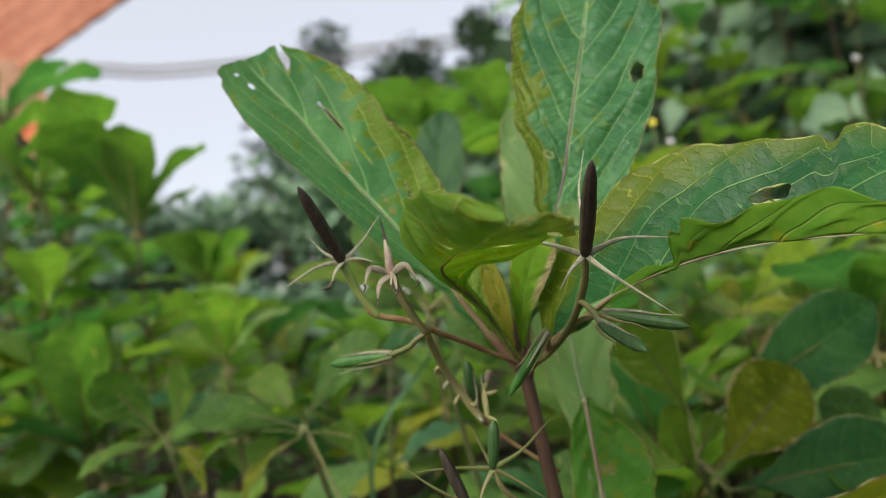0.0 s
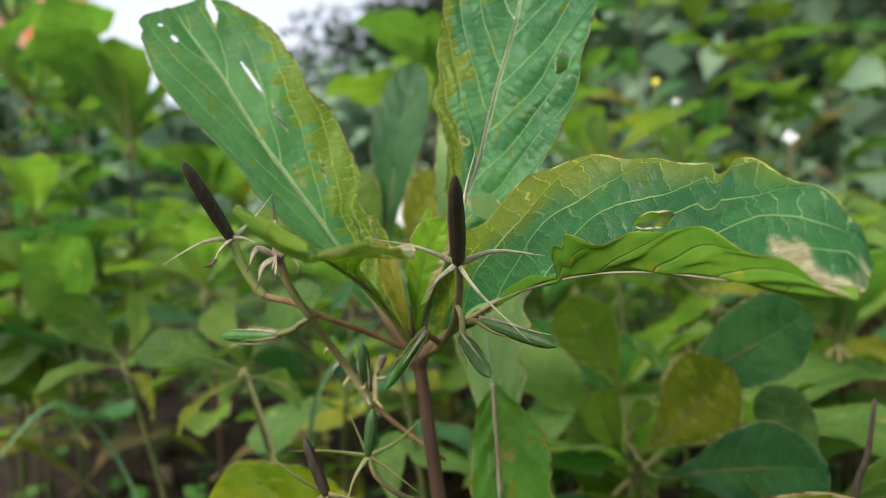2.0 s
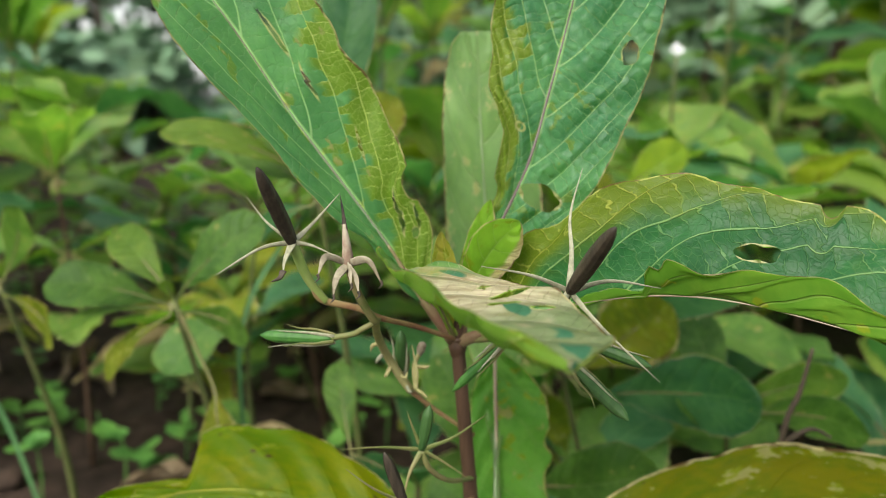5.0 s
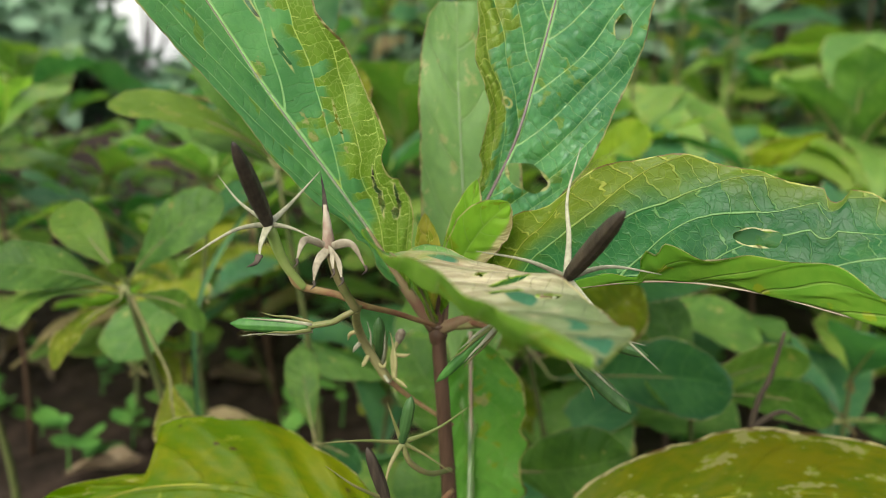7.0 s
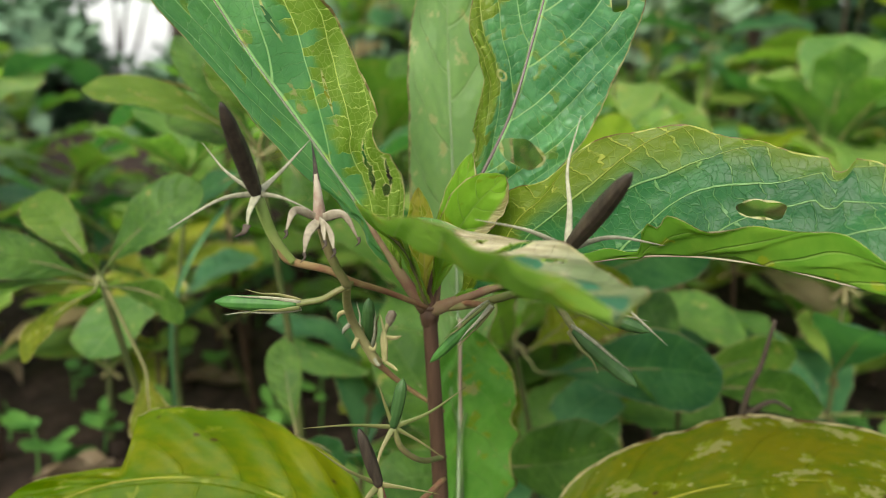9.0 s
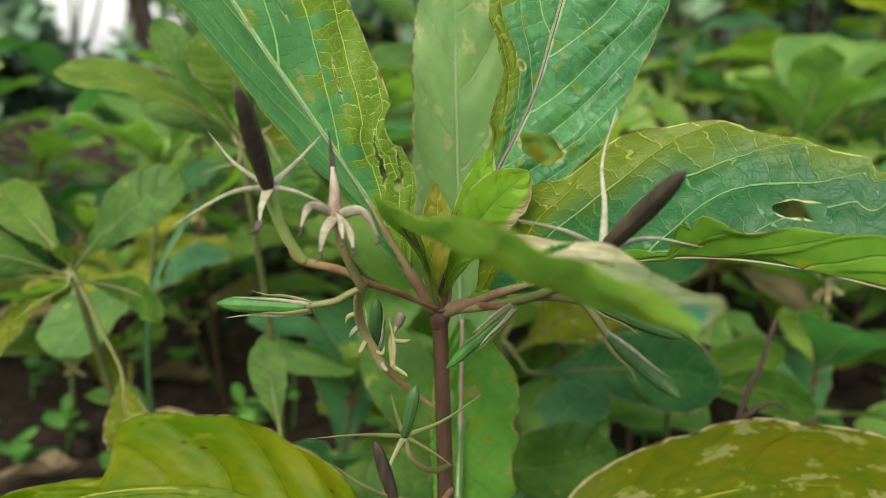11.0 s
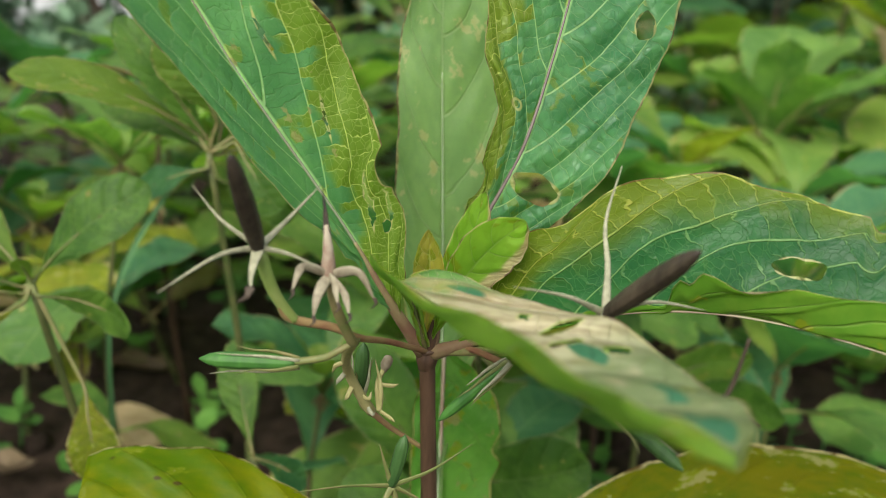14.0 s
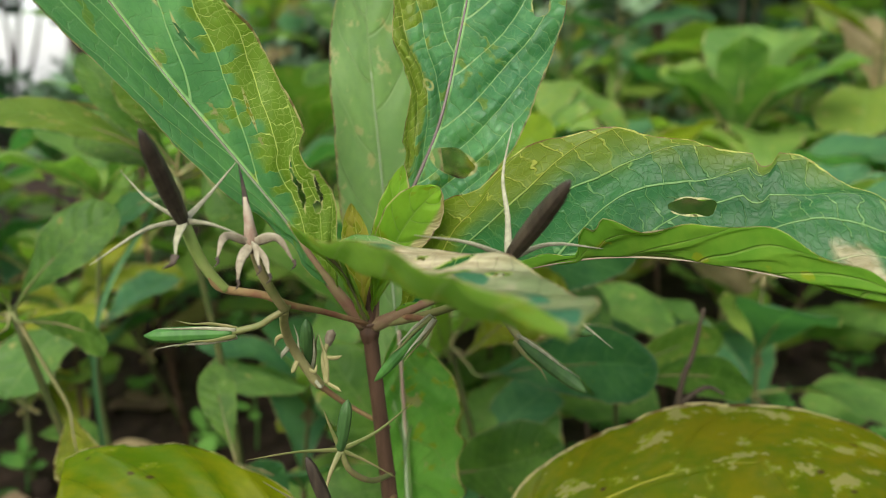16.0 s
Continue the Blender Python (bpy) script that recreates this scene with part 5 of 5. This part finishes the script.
def grass(x, y, reach, height, heading, width, seed):
    g = ground_height(x, y - 0.15)
    c, s = math.cos(heading), math.sin(heading)
    bm = blade([(0, 0, -0.002), (c * reach * 0.2, s * reach * 0.2, height * 0.65), (c * reach * 0.55, s * reach * 0.55, height), (c * reach, s * reach, height * 0.72)], (-s, c, 0), width, nu=26, nv=4,
               fold=(15, 15), shape=[(0, 0.7), (0.3, 1), (0.7, 0.75), (0.92, 0.3), (1, 0.03)])
    ob = part("grass_blade", bm, M_GRASS)
    ob.location = (x, y, g)
    return tagged(ob, "long arching bluish green grass blade", "grass", "grass blades")


bm = blade([(-0.0925, 0.110, 0.0), (-0.0948, 0.1147, 0.10), (-0.0935, 0.1227, 0.150), (-0.0846, 0.1714, 0.1751), (-0.0672, 0.1851, 0.1945), (-0.0439, 0.1813, 0.1951)], (0.5, 0.85, 0), 0.0013, nu=40, nv=4, fold=(15, 15), shape=[(0, 0.7), (0.3, 1), (0.7, 0.75), (0.92, 0.3), (1, 0.03)])
tagged(part("grass_blade", bm, M_GRASS), "long arching bluish green grass blade", "grass", "grass blades")
grass(-0.24, 0.20, 0.1, 0.14, 4.2, 0.004, 5)

bm = bmesh.new()
tube(bm, [(0.098, 0.06, 0.0), (0.1, 0.06, 0.08), (0.1043, 0.06, 0.132), (0.1083, 0.06, 0.1466), (0.111, 0.06, 0.162)], [(0, 0.0016), (0.6, 0.0010), (1, 0.0006)], 24, 7)
tube(bm, [(0.1035, 0.06, 0.128), (0.112, 0.058, 0.135), (0.118, 0.056, 0.133)], [(0, 0.0012), (1, 0.0005)], 8, 6)
tagged(part("dry_twig", bm, M_TWIG), "dark dry twig standing up from the soil", "twig")


# ---- far things ----
def leaf_cloud(bm, centre, radius, n, size, rng, squash=1.0):
    for k in range(n):
        d = Vector((rng.gauss(0, 1), rng.gauss(0, 1), rng.gauss(0, 1))).normalized()
        p = Vector(centre) + Vector((d.x, d.y, d.z * squash)) * radius * rng.random() ** 0.4
        a = Vector((rng.gauss(0, 1), rng.gauss(0, 1), rng.gauss(0, 0.6))).normalized()
        b = a.cross(Vector((rng.gauss(0, 1), rng.gauss(0, 1), rng.gauss(0, 1)))).normalized()
        s = size * rng.uniform(0.6, 1.3)
        c = a.cross(b)
        vs = [bm.verts.new(q) for q in (p, p + a * s * 0.5 + b * s * 0.28 + c * s * 0.05, p + a * s, p + a * s * 0.5 - b * s * 0.28 + c * s * 0.05)]
        bm.faces.new(vs)


# bush green is paler and bluer than the herbs: haze put into the colour
M_BUSH = plain_material("bush_leaf", (0.09, 0.185, 0.105), (0.215, 0.335, 0.19), 14, 0.5)
M_TREE = plain_material("tree_leaf", (0.02, 0.05, 0.025), (0.05, 0.10, 0.04), 3, 0.55)
M_BARK = plain_material("bark", (0.08, 0.06, 0.045), (0.16, 0.12, 0.09), 12, 0.85, 0.6, 0.02)


def bush(x, y, h, r, seed, leaf=0.05, n=700, low=0.15, label="dense green bush behind the bed"):
    rng = random.Random(seed)
    ob = thing("bush", (x, y, ground_height(x, y - 0.15)), label, "bush", "bushes behind the bed")
    h -= ob.location.z
    for k in range(5):
        w = rng.uniform(0, 6.28)
        bm = bmesh.new()
        tip = Vector((math.cos(w) * r * 0.6, math.sin(w) * r * 0.6, h * rng.uniform(0.6, 0.95)))
        tube(bm, [(0, 0, -0.02), tip * 0.5 + Vector((rng.uniform(-0.05, 0.05), 0, 0)), tip], [(0, 0.012), (1, 0.004)], 8, 6)
        part("limb", bm, M_TWIG, ob)
    bm = bmesh.new()
    for k in range(14):
        w, q = rng.uniform(0, 6.28), r * rng.random() ** 0.5
        leaf_cloud(bm, (math.cos(w) * q, math.sin(w) * q, h * rng.uniform(low, 0.9)), r * 0.38, n // 14, leaf, rng)
    tagged(part("crown", bm, M_BUSH, ob), "uneven crown of small leaves", kind="stuff")


for n, (x, y, h, r) in enumerate(((0.35, 2.1, 1.1, 0.5), (0.9, 2.0, 1.35, 0.55), (1.5, 2.0, 1.5, 0.6), (2.2, 2.0, 1.5, 0.65), (-0.15, 2.8, 1.0, 0.55), (0.5, 3.0, 1.7, 0.7),
                                  (1.5, 3.1, 2.0, 0.8), (2.6, 3.0, 2.1, 0.8), (3.2, 1.9, 1.6, 0.7), (-2.2, 3.0, 0.97, 0.5), (-2.35, 2.1, 0.7, 0.42), (-2.8, 2.3, 1.0, 0.5), (-3.4, 2.6, 1.0, 0.5), (3.6, 0.9, 1.3, 0.6), (0.9, 4.0, 2.2, 1.0), (2.2, 4.2, 2.6, 1.1), (0.0, 4.2, 1.7, 0.9))):
    bush(x, y, h, r, 500 + n, n=1700, leaf=0.125)
for n, (x, y, h, r) in enumerate(((-0.75, 3.0, 0.95, 0.4), (-1.25, 3.2, 1.03, 0.42), (-1.7, 3.6, 1.13, 0.45), (-1.0, 3.5, 1.0, 0.4), (-1.5, 3.2, 1.0, 0.4), (-0.45, 3.1, 1.0, 0.42), (-2.1, 3.7, 1.0, 0.45), (-2.4, 3.3, 0.97, 0.45))):
    bush(x, y, h * 1.04, r * 0.9, 540 + n, n=950, leaf=0.08, low=0.55, label="thin tall bush with sky showing through its leaves")
for n in range(13):
    bush(-1.9 + n * 0.34 + (0, 0, -0.06, -0.34, 0.28)[min(n, 5) % 5], 2.25 + 0.2 * (n % 2), 0.36 if n in (2, 3) else 0.42, 0.22 if n in (3, 4) else 0.3, 560 + n, n=900, leaf=0.09, label="low leafy bush at the back of the bed")


bush(-0.78, 2.5, 0.19, 0.24, 579, n=700, leaf=0.07, label="low leafy bush at the back of the bed")
bush(-2.76, 2.6, 1.6, 0.2, 580, n=900, leaf=0.07, low=0.4, label="narrow dark green bush before the house wall")


def tree(x, y, h, r, seed):
    rng = random.Random(seed)
    ob = thing("tree", (x, y, ground_height(x, y - 0.15)), "dark leafy tree standing far behind the garden", "tree", "far trees")
    bm = bmesh.new()
    tube(bm, [(0, 0, -0.1), (0.1, 0, h * 0.25), (0, 0.1, h * 0.5)], [(0, 0.16), (1, 0.09)], 12, 10)
    part("trunk", bm, M_BARK, ob)
    crown = bmesh.new()
    for k in range(9):
        w = k * 2.4 + rng.uniform(-0.4, 0.4)
        q = r * rng.uniform(0.35, 0.95)
        tip = Vector((math.cos(w) * q, math.sin(w) * q, h * rng.uniform(0.4, 0.95)))
        bm = bmesh.new()
        tube(bm, [(0, 0.05, h * 0.35), tip * 0.6 + Vector((0, 0, h * 0.12)), tip], [(0, 0.06), (1, 0.012)], 10, 6)
        part("limb", bm, M_BARK, ob)
        for j in range(6):
            c = tip.lerp(Vector((0, 0, h * 0.5)), rng.random() * 0.5) + Vector((rng.gauss(0, 0.2), rng.gauss(0, 0.2), rng.gauss(0, 0.2))) * r
            leaf_cloud(crown, c, r * rng.uniform(0.14, 0.26), 150, 0.16, rng)
    tagged(part("crown", crown, M_TREE, ob), "loose crown of dark leaves with gaps", kind="stuff")


tree(-2.75, 9.5, 4.6, 1.9, 61)
tree(0.6, 11.0, 5.0, 2.4, 62)
tree(4.2, 10.0, 4.8, 2.5, 63)


# house with a tiled roof, far to the side
M_TILE = plain_material("clay_tile", (0.36, 0.13, 0.07), (0.52, 0.22, 0.13), 7, 0.75, 0.4, 0.01)
M_WALL = plain_material("orange_plaster", (0.72, 0.36, 0.2), (0.82, 0.5, 0.32), 4, 0.85, 0.3, 0.01)


def box(bm, lo, hi):
    got = bmesh.ops.create_cube(bm, size=1)
    for v in got["verts"]:
        v.co = Vector([lo[i] + (v.co[i] + 0.5) * (hi[i] - lo[i]) for i in range(3)])
    return got["verts"]


house = thing("house", (-5.42, 6.0, 0), "small house with an orange wall and a clay tile roof", "house")
bm = bmesh.new()
box(bm, (-3.2, 0, -0.2), (0.0, 2.6, 3.3))
bmesh.ops.bevel(bm, geom=bm.edges[:], offset=0.02, segments=2, affect="EDGES")
part("wall", bm, M_WALL, house, smooth=False)
bm = bmesh.new()
turn = Matrix.Rotation(radians(-45), 3, "Z")
left, back = turn @ Vector((-0.87, -0.06, 0.49)).normalized(), turn @ Vector((0.8, 0.35, 0.53)).normalized()
rise = back.cross(left).normalized()
if rise.z < 0:
    rise = -rise
for i in range(9):
    for j in range(16):
        o = turn @ Vector((-0.1, -0.12, 3.16)) + left * (j * 0.24) + back * (i * 0.28)
        v = [bm.verts.new(o + q) for q in (Vector(), left * 0.225, left * 0.225 + back * 0.33 + rise * 0.03, back * 0.33 + rise * 0.03)]
        v += [bm.verts.new(q.co + rise * 0.05) for q in v]
        for f in ((0, 3, 2, 1), (4, 5, 6, 7), (0, 1, 5, 4), (1, 2, 6, 5), (2, 3, 7, 6), (3, 0, 4, 7)):
            bm.faces.new([v[k] for k in f])
bmesh.ops.recalc_face_normals(bm, faces=bm.faces[:])
house.rotation_euler = (0, 0, radians(45))
tagged(part("roof", bm, M_TILE, house, "rows of orange clay tiles", smooth=False), kind="stuff")

# overhead cables
M_CABLE = plain_material("cable_grey", (0.25, 0.25, 0.26), (0.35, 0.35, 0.36), 3, 0.6)
for z in (0.0, 0.13):
    bm = bmesh.new()
    tube(bm, [(-14, 9.5, z + 5.6), (-8.6, 10, z + 4.95), (-5.9, 10.3, z + 4.45), (4, 11.5, z + 3.5)], [(0, 0.035), (1, 0.035)], 24, 6)
    tagged(part("overhead_cable", bm, M_CABLE), "thin grey overhead cable across the sky", "cable", "overhead cables")
